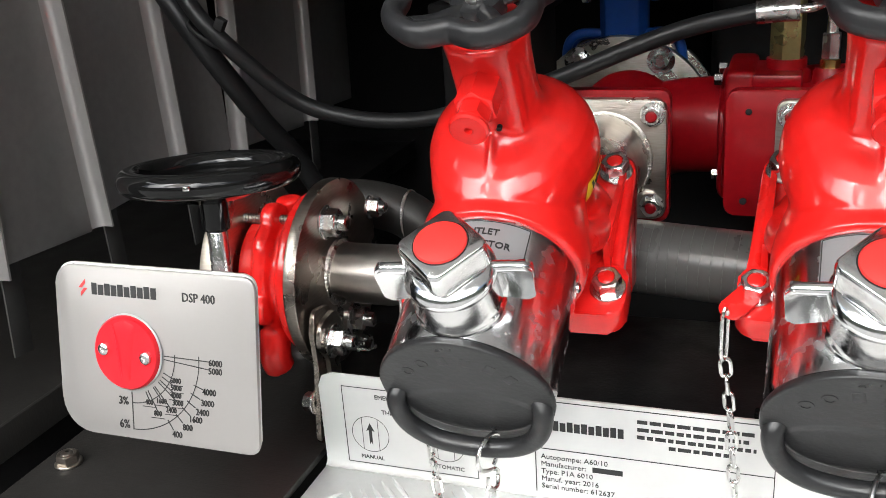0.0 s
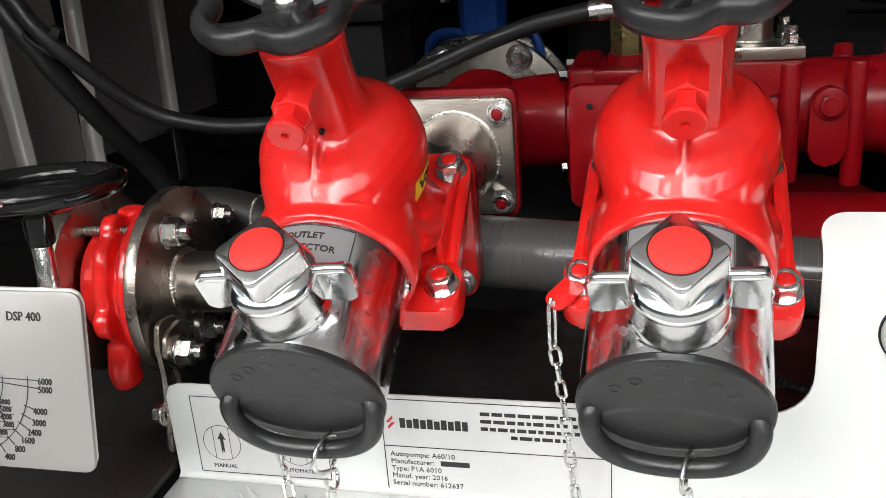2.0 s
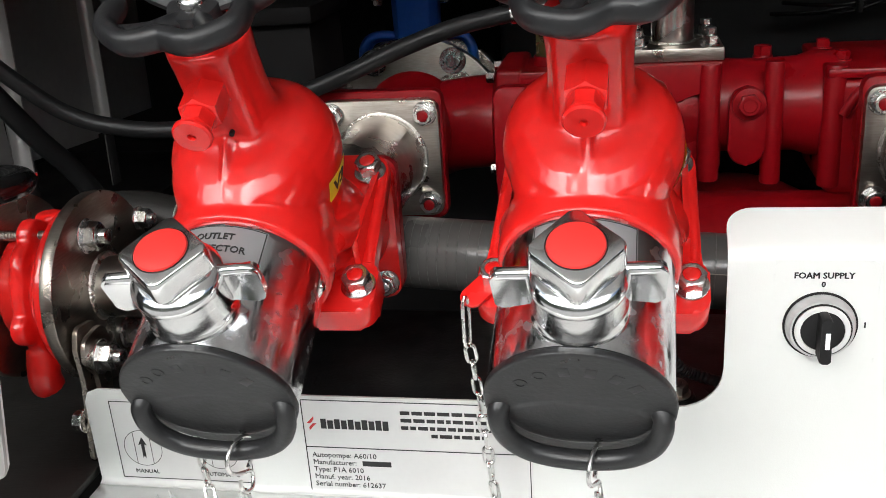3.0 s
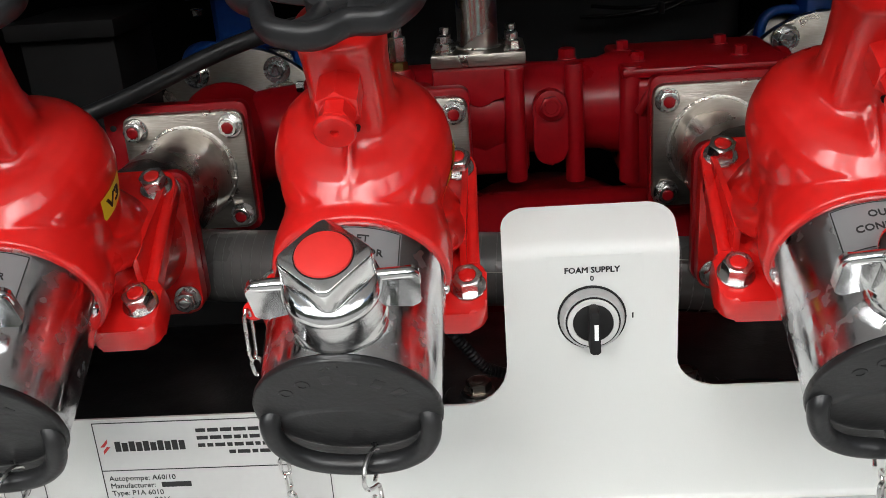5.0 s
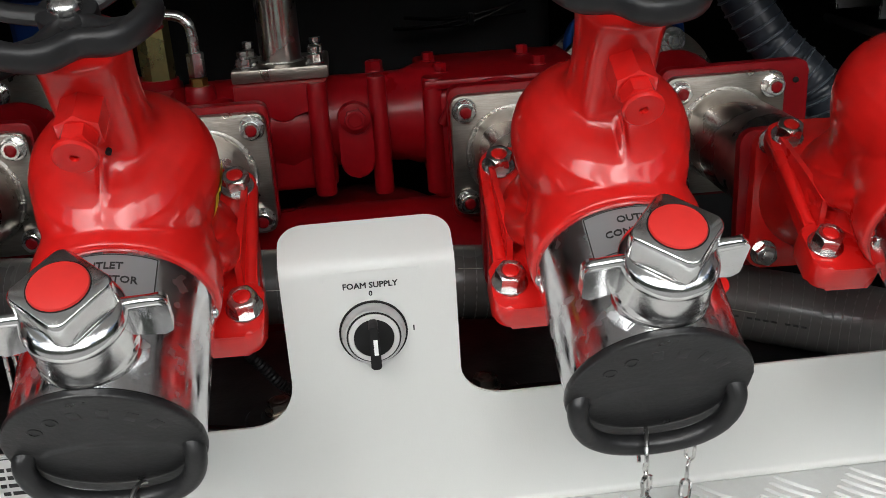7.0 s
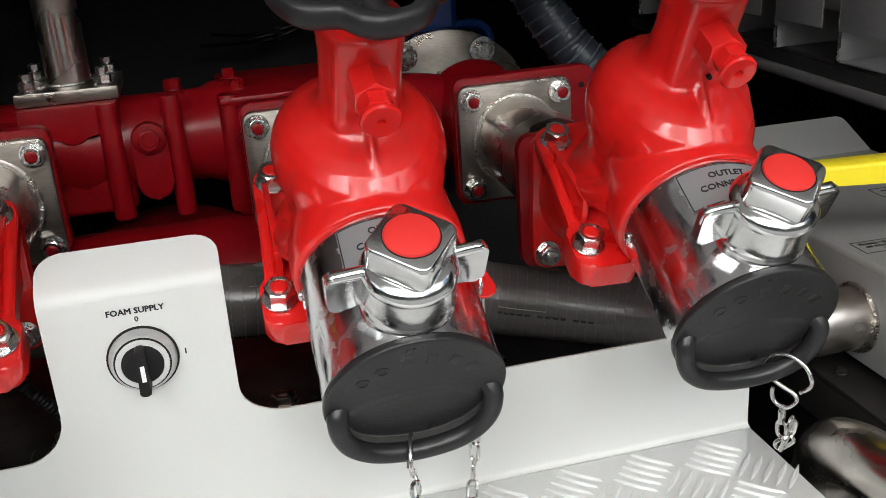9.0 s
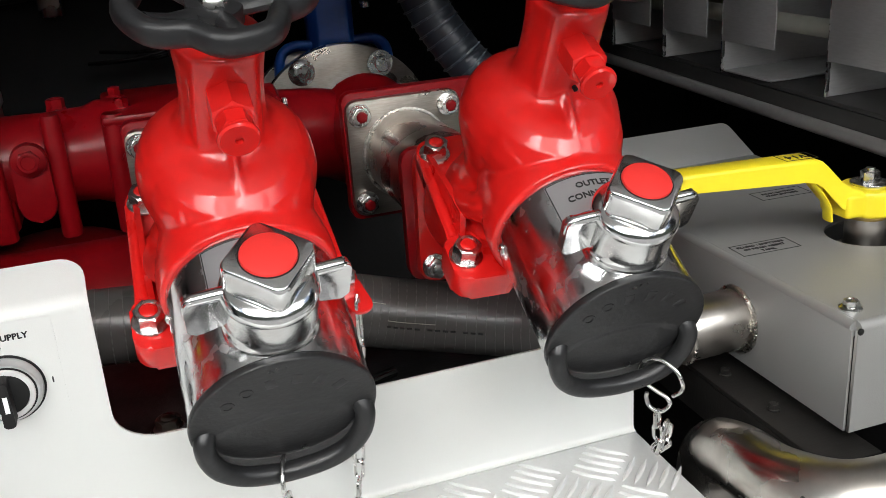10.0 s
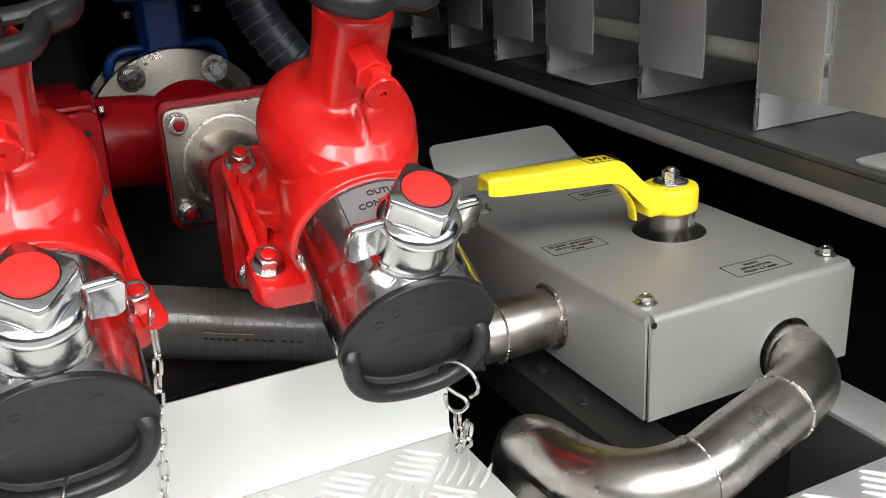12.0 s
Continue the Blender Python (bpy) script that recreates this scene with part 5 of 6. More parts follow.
def lip_back(y):
    return 0.042 - 0.022 * (y + 0.042) / 0.70


for i, y in enumerate((0.50,) + EDGES[:-1]):
    nxt = EDGES[i]
    tilt = (-4.0, -4.0, 2.5, 2.5, -4.0, -3.0)[i]
    root = thing("divider_sheet", "upright grey folded sheet divider with a bright turned-out lip", "divider", Matrix.Translation((-0.80, y, 0.99)) @ pose(0, 0, 0, tilt), "divider sheets")
    d0, d1 = lip_back(y), nxt - y + lip_back(nxt) - 0.012
    part("flange", box(-0.003, 0.0, d0 + 0.004, d1, 0.0, 0.85, 0.001), DARK_ALU, root)
    arc = [(0.013 - 0.013 * math.cos(radians(a)), d0 - 0.013 + 0.013 * math.sin(radians(a))) for a in range(0, 91, 10)] + [(0.022, d0), (0.022, d0 + 0.003)]
    back = [(0.013 - 0.016 * math.cos(radians(a)), d0 - 0.013 + 0.016 * math.sin(radians(a))) for a in range(90, -1, -10)]
    part("folded_lip", prism(arc + back, 0.86, Matrix.Translation((0, 0, -0.01)), 0), STRIP, root)
    part("leg", box(-0.003, 0.0, d0 + 0.010, d0 + 0.040, -0.11, 0.0, 0.001), SHELF_AND_SHADE_GREY, root)

for i, (y, ln) in enumerate(((0.712, 0.16), (0.808, 0.092), (1.024, 0.125), (1.252, 0.122), (1.415, 0.122), (1.585, 0.128), (1.748, 0.125), (1.91, 0.12))):
    root = thing("divider_sheet", "upright satin grey sheet divider standing on the shelf", "divider", group="divider sheets")
    fxx = 1.2345 if i else 1.240
    part("flange", box(fxx, fxx + 0.003, y - ln, y, 1.110, 1.88, 0.001), ALU, root)
    part("cut_edge", box(fxx - 0.0004, fxx + 0.0034, y - 0.0006, y + 0.0008, 1.110, 1.88, 0.0003), ZINC, root, "bright sheared edge")
    if i:
        part("web_edge", box(fxx - 0.0002, fxx + 0.0045, y - 0.0018, y + 0.0018, 1.064, 1.109, 0.0003), ZINC, root)
        part("web", box(fxx + 0.0045, 1.60, y - 0.0015, y + 0.0015, 1.064, 1.88, 0.001), ALU, root)
    if i == 3:
        part("foot_flange", box(1.2385, 1.60, y - 0.112, y - 0.002, 1.064, 1.067, 0.001), ALU, root)
left_shelf = thing("left_shelf", "dark grey sheet shelf along the side of the compartment", "shelf")
part("sheet", box(-1.2, -0.79, 0.70, 2.05, 0.80, 0.82, 0.003), DARK_STEEL, left_shelf)
part("front_lip", box(-0.788, -0.782, 0.70, 2.05, 0.782, 0.824, 0.002), DARK_STEEL, left_shelf)
shelf = thing("side_shelf", "satin grey aluminium shelf with a folded lip", "shelf", Matrix.Translation((1.203, 0.60, 0)) @ pose(0, 0, 0, 0, 0, -3.5))
part("sheet", box(0.005, 0.60, -0.30, 1.47, 1.056, 1.0625, 0.0015), SHELF_AND_SHADE_GREY, shelf)
part("face", box(0.005, 0.009, -0.30, 1.47, 1.032, 1.0555, 0.0012), SHELF_AND_SHADE_GREY, shelf)
part("lip", tube([(0.006, -0.30, 1.0235), (0.006, 1.47, 1.0235)], 0.0088, 16, steps=0, flat=1.15), DARK_ALU, shelf, "grey rounded lower lip")
loose = thing("loose_sheet", "small grey sheet lying on the side shelf", "sheet")
part("sheet", prism(rounded([(1.222, 0.45), (1.34, 0.45), (1.34, 0.657), (1.222, 0.657)], 0.01), 0.003, Matrix.Translation((0, 0, 1.0630)), 0.0008), ALU, loose)
conduit = thing("plastic_conduit", "pale cream plastic tube behind the dividers", "tube")
part("tube", rod(0.0130, 1.6, (1.30, 0.45, 1.136), "y", 20), CREAM, conduit)

# ---- valve box at the right end ----
vb = thing("valve_cover_box", "grey powder-coated sheet box over the foam valve", "box")
BX0, BX1, BY0, BY1, BZ0, BZ1 = 0.942, 1.200, 0.621, 1.115, 0.866, 0.972


hx, hy, hr = 1.104, 0.794, 0.041
bm = bmesh.new()
FR = 0.006
outer = [(BX0 + FR, BY0 + FR), (BX1 - FR, BY0 + FR), (BX1 - FR, BY1), (BX0 + FR, BY1)]
ov = [bm.verts.new((x, y, BZ1)) for x, y in outer]
iv = [bm.verts.new((hx + hr * math.cos(2 * math.pi * i / 40), hy + hr * math.sin(2 * math.pi * i / 40), BZ1)) for i in range(40)]
edges = [bm.edges.new((ov[i], ov[(i + 1) % len(ov)])) for i in range(len(ov))] + [bm.edges.new((iv[i], iv[(i + 1) % 40])) for i in range(40)]
bmesh.ops.triangle_fill(bm, edges=edges, use_beauty=True)
top = part("top_sheet", bm, GREY_COAT, vb)
md = top.modifiers.new("thickness", "SOLIDIFY")
md.thickness, md.offset = 0.003, 0.0
bm = bmesh.new()
px, pz, pr = 1.113, 0.896, 0.0345
fo = [(BX0 + 0.001, BZ0), (BX1 - 0.001, BZ0), (BX1 - 0.001, BZ1 - FR), (BX0 + 0.001, BZ1 - FR)]
ov = [bm.verts.new((x, BY0, z)) for x, z in fo]
arc = [(px + pr * math.cos(radians(a)), pz + pr * math.sin(radians(a))) for a in range(0, 360, 9)]
iv = [bm.verts.new((x, BY0, max(z, BZ0 + 0.002))) for x, z in arc]
edges = [bm.edges.new((ov[i], ov[(i + 1) % 4])) for i in range(4)] + [bm.edges.new((iv[i], iv[(i + 1) % 40])) for i in range(40)]
bmesh.ops.triangle_fill(bm, edges=edges, use_beauty=True)
front = part("front_sheet", bm, GREY_COAT, vb)
md = front.modifiers.new("thickness", "SOLIDIFY")
md.thickness, md.offset = 0.003, 0.0
part("side_sheet", box(BX0 - 0.0015, BX0 + 0.0015, BY0 + 0.003, BY1, BZ0, BZ1 - FR, 0.0005), GREY_COAT, vb)
part("side_sheet", box(BX1 - 0.0015, BX1 + 0.0015, BY0 + 0.003, BY1, BZ0, BZ1 - FR, 0.0005), GREY_COAT, vb)
for ends in (((BX0 + FR, BY0 + FR), (BX1 - FR, BY0 + FR)), ((BX0 + FR, BY0 + FR), (BX0 + FR, BY1)), ((BX1 - FR, BY0 + FR), (BX1 - FR, BY1))):
    part("fold", tube([(*q, BZ1 - FR) for q in ends], FR + 0.0013, 24, steps=0), GREY_COAT, vb)
part("back_sheet", box(BX0, BX1, BY1 - 0.003, BY1, BZ0, BZ1 - 0.002, 0.0005), GREY_COAT, vb)
flap = rounded([(0.972, 0), (1.197, 0), (1.178, 0.060), (0.980, 0.060)], [0.002, 0.002, 0.012, 0.012])
part("rear_flap", prism(flap, 0.003, Matrix.Translation((0, BY1 - 0.002, BZ1 - 0.002)) @ pose(0, 0, 0, 43), 0.0008), GREY_COAT, vb, "raised rear flap of the cover")
part("corner_slot", rod(0.0032, 0.0016, (BX0 + 0.004, BY0 - 0.0012, BZ1 - 0.006), "-y", 14, 0.0003), MATT_BLACK, vb)
part("corner_gap", box(BX0 + 0.0012, BX0 + 0.0020, BY0 - 0.0019, BY0 - 0.0012, BZ0, BZ1 - 0.008, 0), DARK_ALU, vb)
for x, y in ((0.960, 0.649), (1.186, 0.646), (0.964, 0.972), (1.190, 0.985)):
    m = Matrix.Translation((x, y, BZ1 + 0.0015))
    b = part("flange_bolt", shift(hex_nut(0.012, 0.0085, 20), m), ZINC, vb, smooth=25)
    part("bolt_washer", shift(revolve([(0.0105, 0), (0.0105, 0.0015), (0.0075, 0.0032)], 24), m), ZINC, b)
for s, x, y, turn in ((("FOAM", "APPLICATION", "FROM A TANK"), 1.107, 0.662, -2), (("FILLING / EMPTYING", "OF FOAM AGENT", "TANK"), 0.989, 0.810, -2), (("FOAM SUCTION", "FROM OUTSIDE"), 1.116, 0.950, -2)):
    root = thing("position_label", "small lettered sticker on the grey valve box", "label", Matrix.Translation((x, y, BZ1 + 0.0018)) @ pose(0, 0, 0, 0, 0, turn))
    part("border", frame2d(-0.034, 0.034, -0.0145, 0.0145, 0.0009), INK, root)
    for i, w in enumerate(s):
        part("lettering", shift(text(w, 0.0062), Matrix.Translation((0, 0.0078 - 0.0078 * i - (0.003 if len(s) == 2 else 0), 0))), INK, root)

lev = thing("ball_valve_lever", "yellow sleeved lever on a steel ball valve stem", "lever", Matrix.Translation((hx, hy, 0)))
part("body", rod(0.030, 0.055, (0, 0, 0.905), segs=32), STEEL, lev)
part("stem", rod(0.0215, 0.042, (0, 0, 0.960), segs=32, bev=0.001), PIPE_STEEL, lev)
part("stem_stop", box(0.010, 0.0225, -0.017, -0.009, 0.962, 0.999, 0.001), ZINC, lev)
tipv = Vector((0.874 - hx, 0.802 - hy))
lev_len = tipv.length
turn = math.degrees(math.atan2(tipv.y, tipv.x))
lm = pose(0, 0, 0, 0, 0, turn)
head = part("head", shift(cast([revolve([(0.0290, 0.999), (0.0306, 1.001), (0.0308, 1.022), (0.0296, 1.027), (0.024, 1.029), (0.014, 1.029)], 48), box(0.004, 0.044, -0.0225, 0.0225, 1.001, 1.027, 0.004)], 0.0014, 5), lm), YELLOW, lev, smooth=60)
prof = []
for s, z, w, d in ((0.024, 1.0225, 0.0225, 0.0185), (0.036, 1.0270, 0.0212, 0.0200), (0.047, 1.0345, 0.0195, 0.0205), (0.056, 1.0440, 0.0182, 0.0205), (0.064, 1.0525, 0.0175, 0.0200), (0.071, 1.0588, 0.0170, 0.0190), (0.079, 1.0622, 0.0168, 0.0172),
                   (0.090, 1.0630, 0.0166, 0.0155), (0.160, 1.0652, 0.0156, 0.0135), (0.215, 1.0668, 0.0146, 0.0118), (lev_len - 0.003, 1.0668, 0.0142, 0.0100), (lev_len, 1.0650, 0.0128, 0.0070)):
    t, n = 0.0100, 0.0028
    prof.append([(s, -w, z - d), (s, -w * 0.98, z + t * 0.30), (s, -w * 0.93, z + t * 0.62), (s, -w * 0.78, z + t * 0.76), (s, w * 0.78, z + t * 0.76), (s, w * 0.93, z + t * 0.62), (s, w * 0.98, z + t * 0.30), (s, w, z - d),
                 (s, w - n, z - d), (s, w - n, z + t * 0.2), (s, n - w, z + t * 0.2), (s, n - w, z - d)])
part("sleeve", shift(loft(*prof), lm), YELLOW, lev, "yellow vinyl lever sleeve", smooth=50)
part("stop_tab", shift(tube([(0.080, 0.006, 1.046), (0.068, 0.007, 1.032), (0.058, 0.008, 1.016), (0.055, 0.008, 1.000)], 0.0085, 12, steps=5, flat=0.35), lm), YELLOW, lev)
part("gland", rod(0.0225, 0.006, (0, 0, 0.9935), segs=32, bev=0.001), BRASS, lev)
part("head_washer", rod(0.0195, 0.003, (0, 0, 1.0285), segs=28), ZINC, lev)
part("head_bolt", shift(hex_nut(0.017, 0.012, 10), Matrix.Translation((0, 0, 1.0313))), ZINC, lev, smooth=25)
part("thread_end", rod(0.005, 0.004, (0, 0, 1.0423), segs=14), ZINC, lev)
tm = Matrix.Translation((0, 0, 1.0712)) @ lm @ Matrix.Translation((0.0935, 0, 0)) @ pose(0, 0, 0, 0, -1.8, 0)
part("lettering", shift(text("V14", 0.0150, bold=0.0002), tm @ pose(0, 0, 0, 0, 0, 0)), INK, lev)
part("letter_frame", shift(frame2d(-0.0185, 0.0185, -0.0115, 0.0115, 0.0008), tm), INK, lev)

stub = thing("stub_pipe", "stainless stub pipe welded to the valve box", "pipe")
part("pipe", rod(0.0320, 0.105, (0.850, 0.786, 0.911), "x", 40, 0.001), PIPE_STEEL, stub)
weld_ring(stub, (0.939, 0.786, 0.911), "x", 0.0338, 0.0030)
weld_ring(stub, (0.872, 0.786, 0.911), "x", 0.0322, 0.0022, 4)

drain = thing("bent_pipe", "bent stainless pipe with weld seams leaving the valve box", "pipe")
bp = [(1.114, 0.70, 0.895), (1.1135, 0.617, 0.895), (1.104, 0.590, 0.896), (1.078, 0.561, 0.896), (1.026, 0.5385, 0.896), (0.962, 0.522, 0.892), (0.908, 0.511, 0.886), (0.860, 0.528, 0.879), (0.838, 0.580, 0.869), (0.838, 0.640, 0.859), (0.843, 0.680, 0.832), (0.845, 0.69, 0.76)]
part("pipe", tube(bp, 0.0308, 36, steps=10), PIPE_STEEL, drain)
dl2 = smooth_path(bp, 10)
for k in (40, 60):
    q, d = dl2[k], (dl2[k + 1] - dl2[k - 1]).normalized()
    w = weld_ring(drain, (0, 0, 0), "z", 0.0307, 0.0017, k)
    w.matrix_basis = Matrix.Translation(q) @ d.to_track_quat("Z", "Y").to_matrix().to_4x4()

# frame below the box
rail = thing("frame_angle", "dark steel angle under the valve box", "frame")
part("angle", box(0.905, 0.965, 0.60, 1.10, 0.846, 0.852, 0.001), DARK_STEEL, rail)
part("upright_leg", box(0.905, 0.911, 0.60, 1.10, 0.80, 0.846, 0.001), DARK_STEEL, rail)
for y in (0.70, 0.78, 0.92):
    fastener(rail, (0.925, y, 0.852), (0, 0, 1), 0.009, 0.005, 0.0, mat=DARK_STEEL)
tray = thing("aluminium_frame", "satin aluminium channel frame beside the pipe", "frame")
part("long_rail", box(1.133, 1.191, 0.25, 0.620, 0.836, 0.842, 0.001), ALU, tray)
# same aluminium channel; its upright side is darkened for shade
part("rail_face_shaded", box(1.133, 1.138, 0.25, 0.620, 0.72, 0.836, 0.001), SHELF_AND_SHADE_GREY, tray)
step = thing("tread_step", "satin aluminium tread plate step beside the bent pipe", "step")
STEP = part("tread_plate", box(0.965, 1.35, 0.25, 0.489, 0.8425, 0.8465, 0.001), ALU, step)

# ---- black hoses and lines ----
def black_hose(label, pts, r, mat=RUBBER):
    h = thing("rubber_hose", label, "hose")
    part("tube", tube(pts, r, 18, steps=10), mat, h)
    return h


H1 = black_hose("thick black rubber hose sweeping behind the valves", [(-0.70, 1.00, 1.50), (-0.655, 1.00, 1.32), (-0.627, 1.0, 1.259), (-0.589, 1.0, 1.213), (-0.526, 1.04, 1.136), (-0.463, 1.06, 1.109), (-0.399, 1.08, 1.101), (-0.348, 1.10, 1.106), (-0.2463, 1.115, 1.136), (-0.187, 1.115, 1.1584), (-0.1305, 1.115, 1.1811), (-0.0694, 1.115, 1.2014), (-0.006, 1.115, 1.2144)], 0.0100)
part("crimp_sleeve", tube([(-0.006, 1.115, 1.2143), (0.020, 1.115, 1.2162), (0.0375, 1.115, 1.2169)], 0.0122, 20, steps=2), ZINC, H1, "bright crimped end sleeve")
part("end_tube", tube([(0.036, 1.115, 1.2169), (0.052, 1.116, 1.2188), (0.064, 1.130, 1.2230)], 0.0048, 12, steps=3), ZINC, H1)
black_hose("black rubber hose hanging beside the dividers", [(-0.76, 1.04, 1.50), (-0.715, 1.04, 1.32), (-0.668, 1.025, 1.256), (-0.634, 1.030, 1.200), (-0.612, 1.05, 1.150), (-0.592, 1.08, 1.094), (-0.573, 1.12, 1.036), (-0.55, 1.16, 0.95)], 0.0135)
tie = thing("cable_tie", "black cable tie round two hoses", "cable tie")
part("band", shift(tube([(0.0275 * math.cos(2 * math.pi * i / 28), 0.0145 * math.sin(2 * math.pi * i / 28), 0) for i in range(28)], 0.0018, 8, closed=True, steps=0, flat=2.0), Matrix.Translation((-0.6125, 1.013, 1.216)) @ pose(0, 0, 0, 12, 35, 10)), MATT_BLACK, tie)
part("lock", shift(box(-0.006, 0.006, -0.005, 0.005, -0.007, 0.007, 0.0015), pose(-0.584, 0.996, 1.231, 0, 30, 0)), MATT_BLACK, tie)
corr = thing("corrugated_hose", "dark corrugated plastic hose rising behind the valves", "hose")
cp = [(0.80, 1.52, 1.42), (0.84, 1.50, 1.22), (0.90, 1.47, 1.10), (0.97, 1.44, 1.02), (1.02, 1.42, 0.92)]
cl = smooth_path(cp, 40)
part("tube", tube(cp, 0.036, 28, steps=40, radii=lambda t: 0.0352 - 0.0012 * math.cos(t * 2 * math.pi * 28) ** 8), NAVY, corr)
total = sum((b - a).length for a, b in zip(cl, cl[1:]))
run, k, ridge = 0.0, 1, None
for a, b in zip(cl, cl[1:]):
    run += (b - a).length
    if run >= k * total / 28:
        m = Matrix.Translation(b) @ (b - a).to_track_quat("Z", "Y").to_matrix().to_4x4()
        k += 1
        if ridge is None:
            # ridges carry their highlight in the colour
            ridge = part("ridge", tube([(0.0362 * math.cos(2 * math.pi * i / 32), 0.0362 * math.sin(2 * math.pi * i / 32), 0) for i in range(32)], 0.0019, 6, closed=True, steps=0), RIDGE_HIGHLIGHT, corr)
            ridge.matrix_basis = m
        else:
            o = new("ridge", ridge.data)
            o.parent, o.matrix_basis = corr, m
for pts, r in (([(-0.1, 1.75, 1.30), (0.2, 1.72, 1.26), (0.5, 1.70, 1.27), (0.9, 1.75, 1.30)], 0.006), ([(0.1, 1.70, 1.22), (0.3, 1.66, 1.24), (0.55, 1.66, 1.23), (0.8, 1.72, 1.25)], 0.009)):
    black_hose("thin black line at the back of the compartment", pts, r, MATT_BLACK)
for pts in ([(0.36, 1.66, 1.142), (0.41, 1.63, 1.140), (0.46, 1.62, 1.143), (0.54, 1.63, 1.156)], [(0.34, 1.64, 1.128), (0.40, 1.62, 1.131), (0.46, 1.62, 1.138), (0.56, 1.65, 1.140)],
            [(0.35, 1.66, 1.124), (0.42, 1.63, 1.128), (0.47, 1.62, 1.134), (0.60, 1.64, 1.180)]):
    black_hose("thin glossy black cable strung behind the pump", pts, 0.0030, GLOSS_BLACK)
for x, y, z in ((0.465, 1.612, 1.138),):
    root = thing("cable_clip", "small black clip holding cables behind the pump", "clip")
    part("band", box(x - 0.004, x + 0.004, y - 0.008, y + 0.012, z - 0.008, z + 0.010, 0.002), MATT_BLACK, root)
rod_back = thing("steel_rod", "upright steel rod at the back of the compartment", "rod")
part("rod", rod(0.020, 0.30, (0.30, 1.70, 1.20), segs=24), PIPE_STEEL, rod_back)
drv = thing("engine_block", "black machinery block at the back of the compartment", "machine")
part("lower_block", box(-0.16, 0.68, 1.74, 2.05, 0.5, 0.60, 0.02), MATT_BLACK, drv)
part("block", box(-0.10, 0.62, 1.72, 2.05, 0.60, 1.24, 0.03, 3), MATT_BLACK, drv)
bulk = thing("bulkhead_sheet", "black sheet below the suction bends of the pump", "sheet")
part("sheet", box(-0.52, 1.04, 1.585, 1.597, 0.49, 0.985, 0.002), MATT_BLACK, bulk)
# block takes the near-black lining colour so it sinks into shade
blk = thing("control_block", "block with a lid beside the dividers, darkened to sink into shade", "machine")
part("body", box(-0.43, -0.30, 1.30, 1.45, 0.95, 1.19, 0.006), SHADED_WALL, blk)
part("lid", box(-0.44, -0.29, 1.28, 1.46, 1.19, 1.215, 0.006), SHADED_WALL, blk)
gb = thing("gearbox_housing", "dark cast housing under the pump seen behind the panel", "machine")
part("body", box(-0.3, 0.75, 0.80, 1.10, 0.70, 0.868, 0.02), RUBBER, gb)
for x, y in ((0.165, 0.880), (0.368, 0.885)):
    part("boss", revolve([(0.036, 0.862), (0.036, 0.870), (0.033, 0.873), (0.020, 0.873), (0.018, 0.876), (0, 0.876)], 36, (x, y, 0)), RUBBER, gb)
    fastener(gb, (x, y, 0.876), (0, 0, 1), 0.022, 0.010, 0.005, mat=STEEL)
part("cable", tube([(0.33, 0.83, 0.885), (0.40, 0.85, 0.888), (0.50, 0.86, 0.880), (0.60, 0.90, 0.876)], 0.006, 12), GLOSS_BLACK, gb)
bent = [(0.100, 0.92, 0.985), (0.122, 0.90, 0.965), (0.140, 0.88, 0.945), (0.155, 0.88, 0.9245), (0.1705, 0.88, 0.9044), (0.186, 0.88, 0.8965), (0.215, 0.875, 0.890), (0.25, 0.87, 0.884)]
part("ribbed_cable", tube(bent, 0.006, 12, steps=24, radii=lambda t: 0.0056 + 0.0006 * math.cos(t * 2 * math.pi * 42)), RUBBER, gb)
part("cable", tube([(0.02, 0.86, 0.880), (0.10, 0.84, 0.886), (0.17, 0.82, 0.884), (0.22, 0.81, 0.876)], 0.006, 12), GLOSS_BLACK, gb)

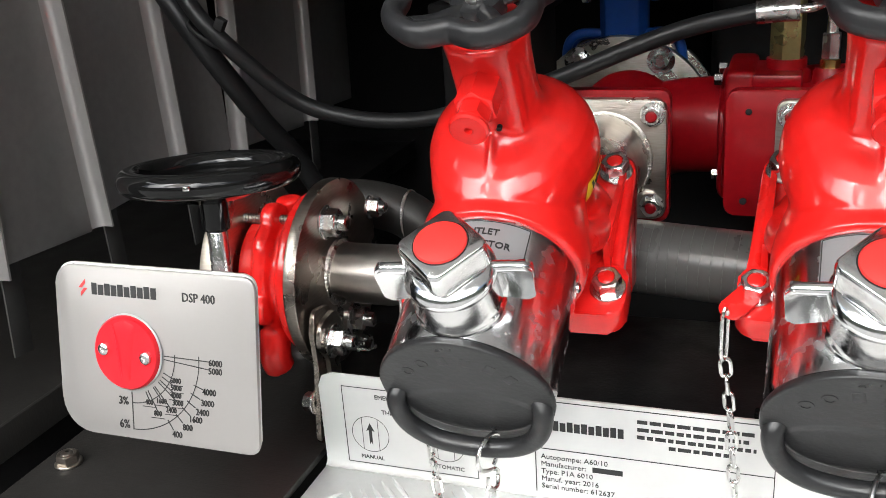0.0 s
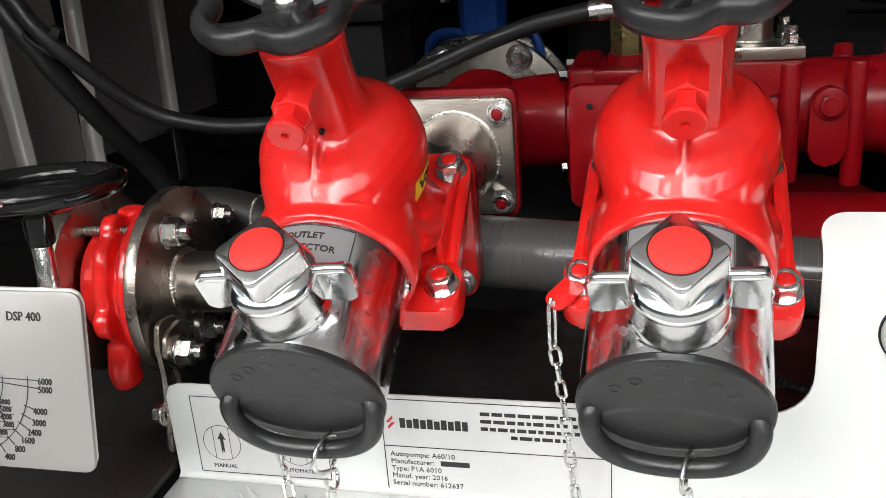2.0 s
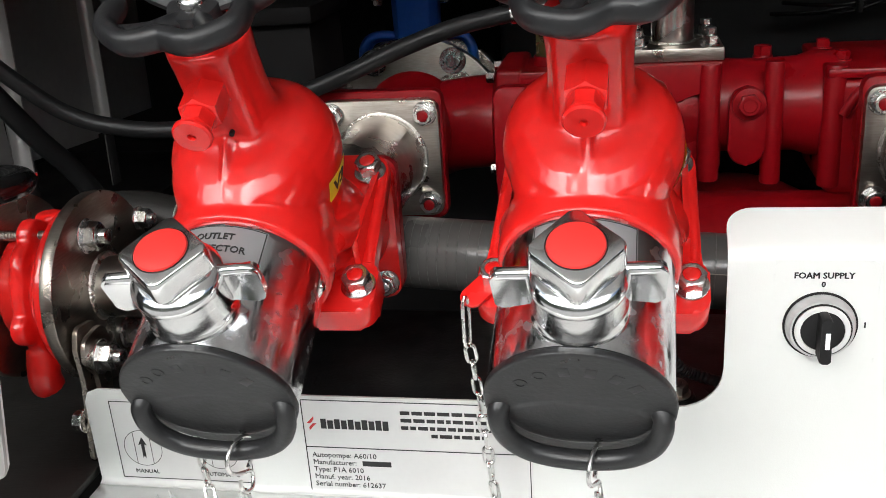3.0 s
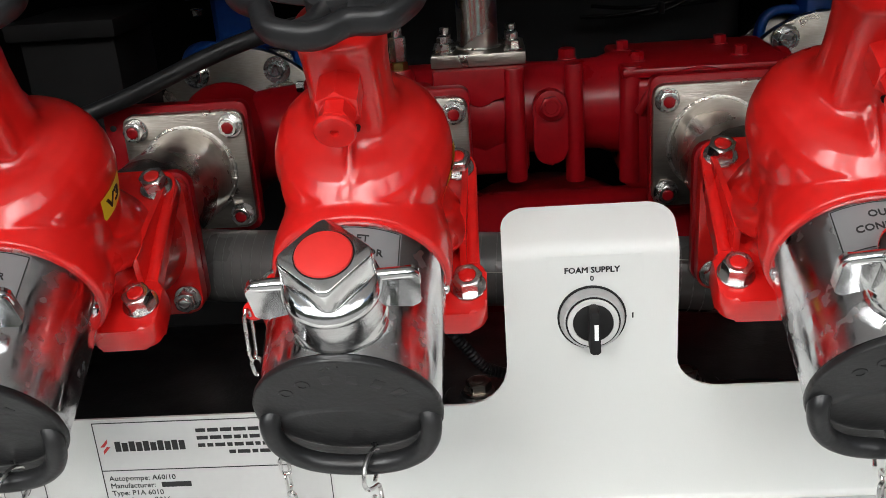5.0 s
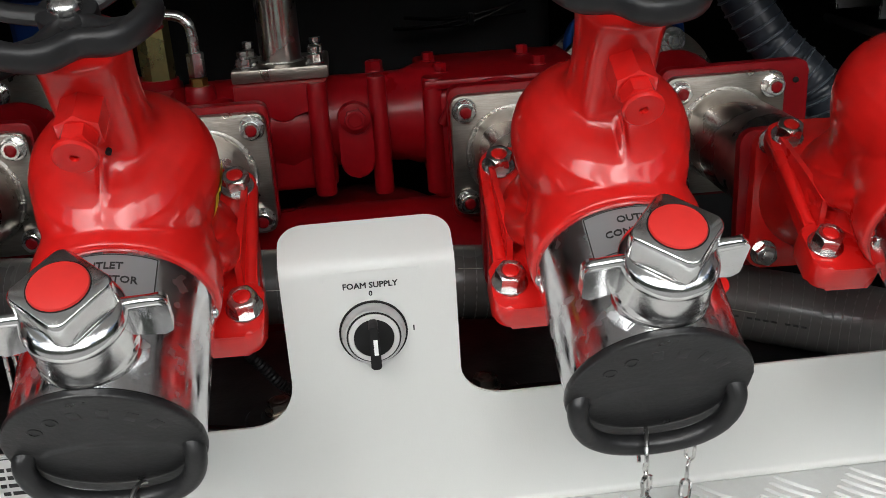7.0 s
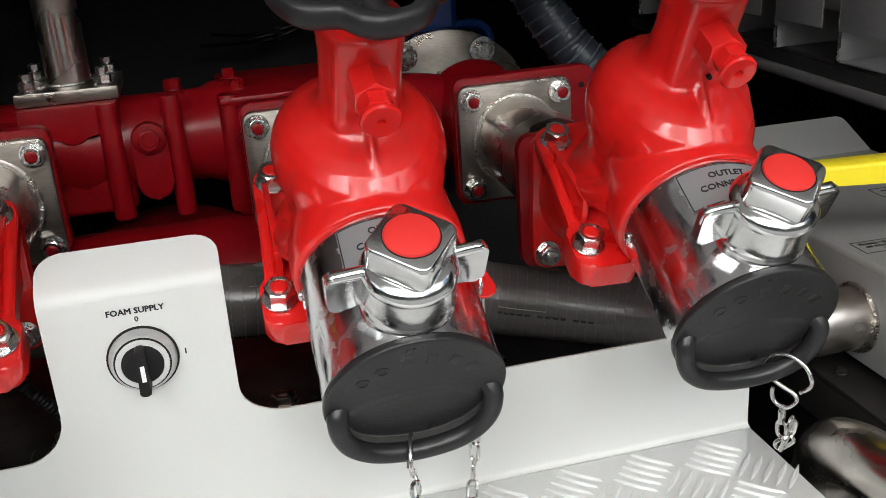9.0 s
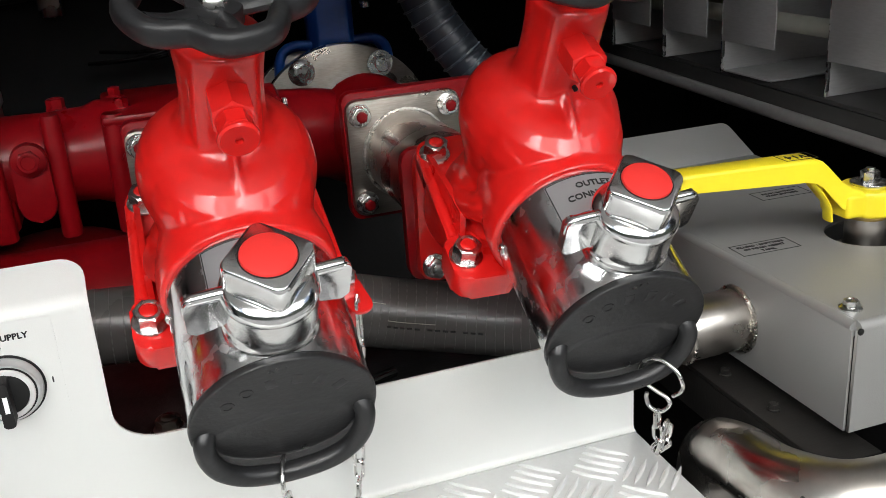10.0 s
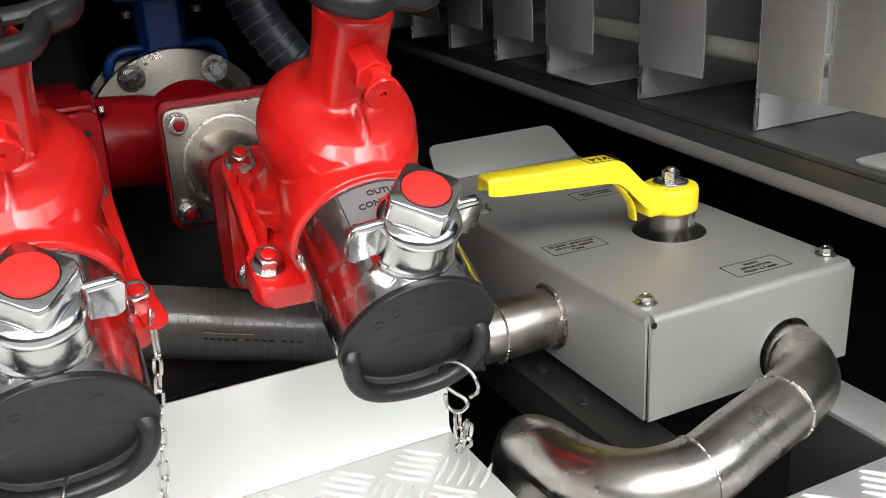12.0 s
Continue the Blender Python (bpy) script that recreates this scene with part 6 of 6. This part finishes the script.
# ---- raised bars of the tread plate ----
def tread_bar():
    L, w, h = 0.042, 0.0052, 0.0022
    pts = [(-L / 2, 0), (-L / 4, -w * 0.4), (0, -w * 0.5), (L / 4, -w * 0.4), (L / 2, 0), (L / 4, w * 0.4), (0, w * 0.5), (-L / 4, w * 0.4)]
    bm = bmesh.new()
    lo = [bm.verts.new((x, y, 0)) for x, y in pts]
    hi = [bm.verts.new((x * 0.86, y * 0.45, h)) for x, y in pts]
    for i in range(8):
        j = (i + 1) % 8
        bm.faces.new((lo[i], lo[j], hi[j], hi[i]))
    bm.faces.new(hi)
    return bm


bar_first, rest = None, []
pitch = 0.0485
for i in range(-30, 60):
    for j in range(-40, 50):
        cx, cy = 0.733 + (i + j) * pitch * 0.7071, 0.695 + (j - i) * pitch * 0.7071
        if not (TX0 + 0.028 < cx < TX1 - 0.020 and 0.39 < cy < PANEL_Y - 0.036):
            continue
        a = -45 if (i + j) % 2 == 0 else 45
        for k in range(5):
            off = (k - 2) * 0.0106
            m = Matrix.Translation((cx, cy, TZ)) @ pose(0, 0, 0, 0, 0, a) @ Matrix.Translation((0, off, 0))
            if cx > 0.30 and cy > 0.45:
                if bar_first is None:
                    bar_first = part("raised_bar", tread_bar(), TREAD, TREAD_PLATE)
                    bar_first.matrix_basis = m
                else:
                    o = new("raised_bar", bar_first.data)
                    o.parent, o.matrix_basis = TREAD_PLATE, m
            else:
                rest.append(m)
for i in range(7):
    for j in range(4):
        cx, cy = 1.000 + i * 0.0686 + (j % 2) * 0.0343, 0.455 - j * 0.0343
        for k in range(5):
            o = new("raised_bar", bar_first.data)
            o.parent = STEP
            o.matrix_basis = Matrix.Translation((cx, cy, 0.8465)) @ pose(0, 0, 0, 0, 0, 45 if j % 2 else -45) @ Matrix.Translation((0, (k - 2) * 0.0106, 0))
verts, faces = [], []
tb = tread_bar()
tb.verts.index_update()
tv, tf = [v.co.copy() for v in tb.verts], [[v.index for v in f.verts] for f in tb.faces]
tb.free()
for m in rest:
    base_i = len(verts)
    verts += [tuple(m @ v) for v in tv]
    faces += [[q + base_i for q in f] for f in tf]
me = bpy.data.meshes.new("tread_relief")
me.from_pydata(verts, [], faces)
me.materials.append(TREAD)
rb = new("tread_relief", me)
rb.parent = TREAD_PLATE
tagged(rb, kind="stuff")
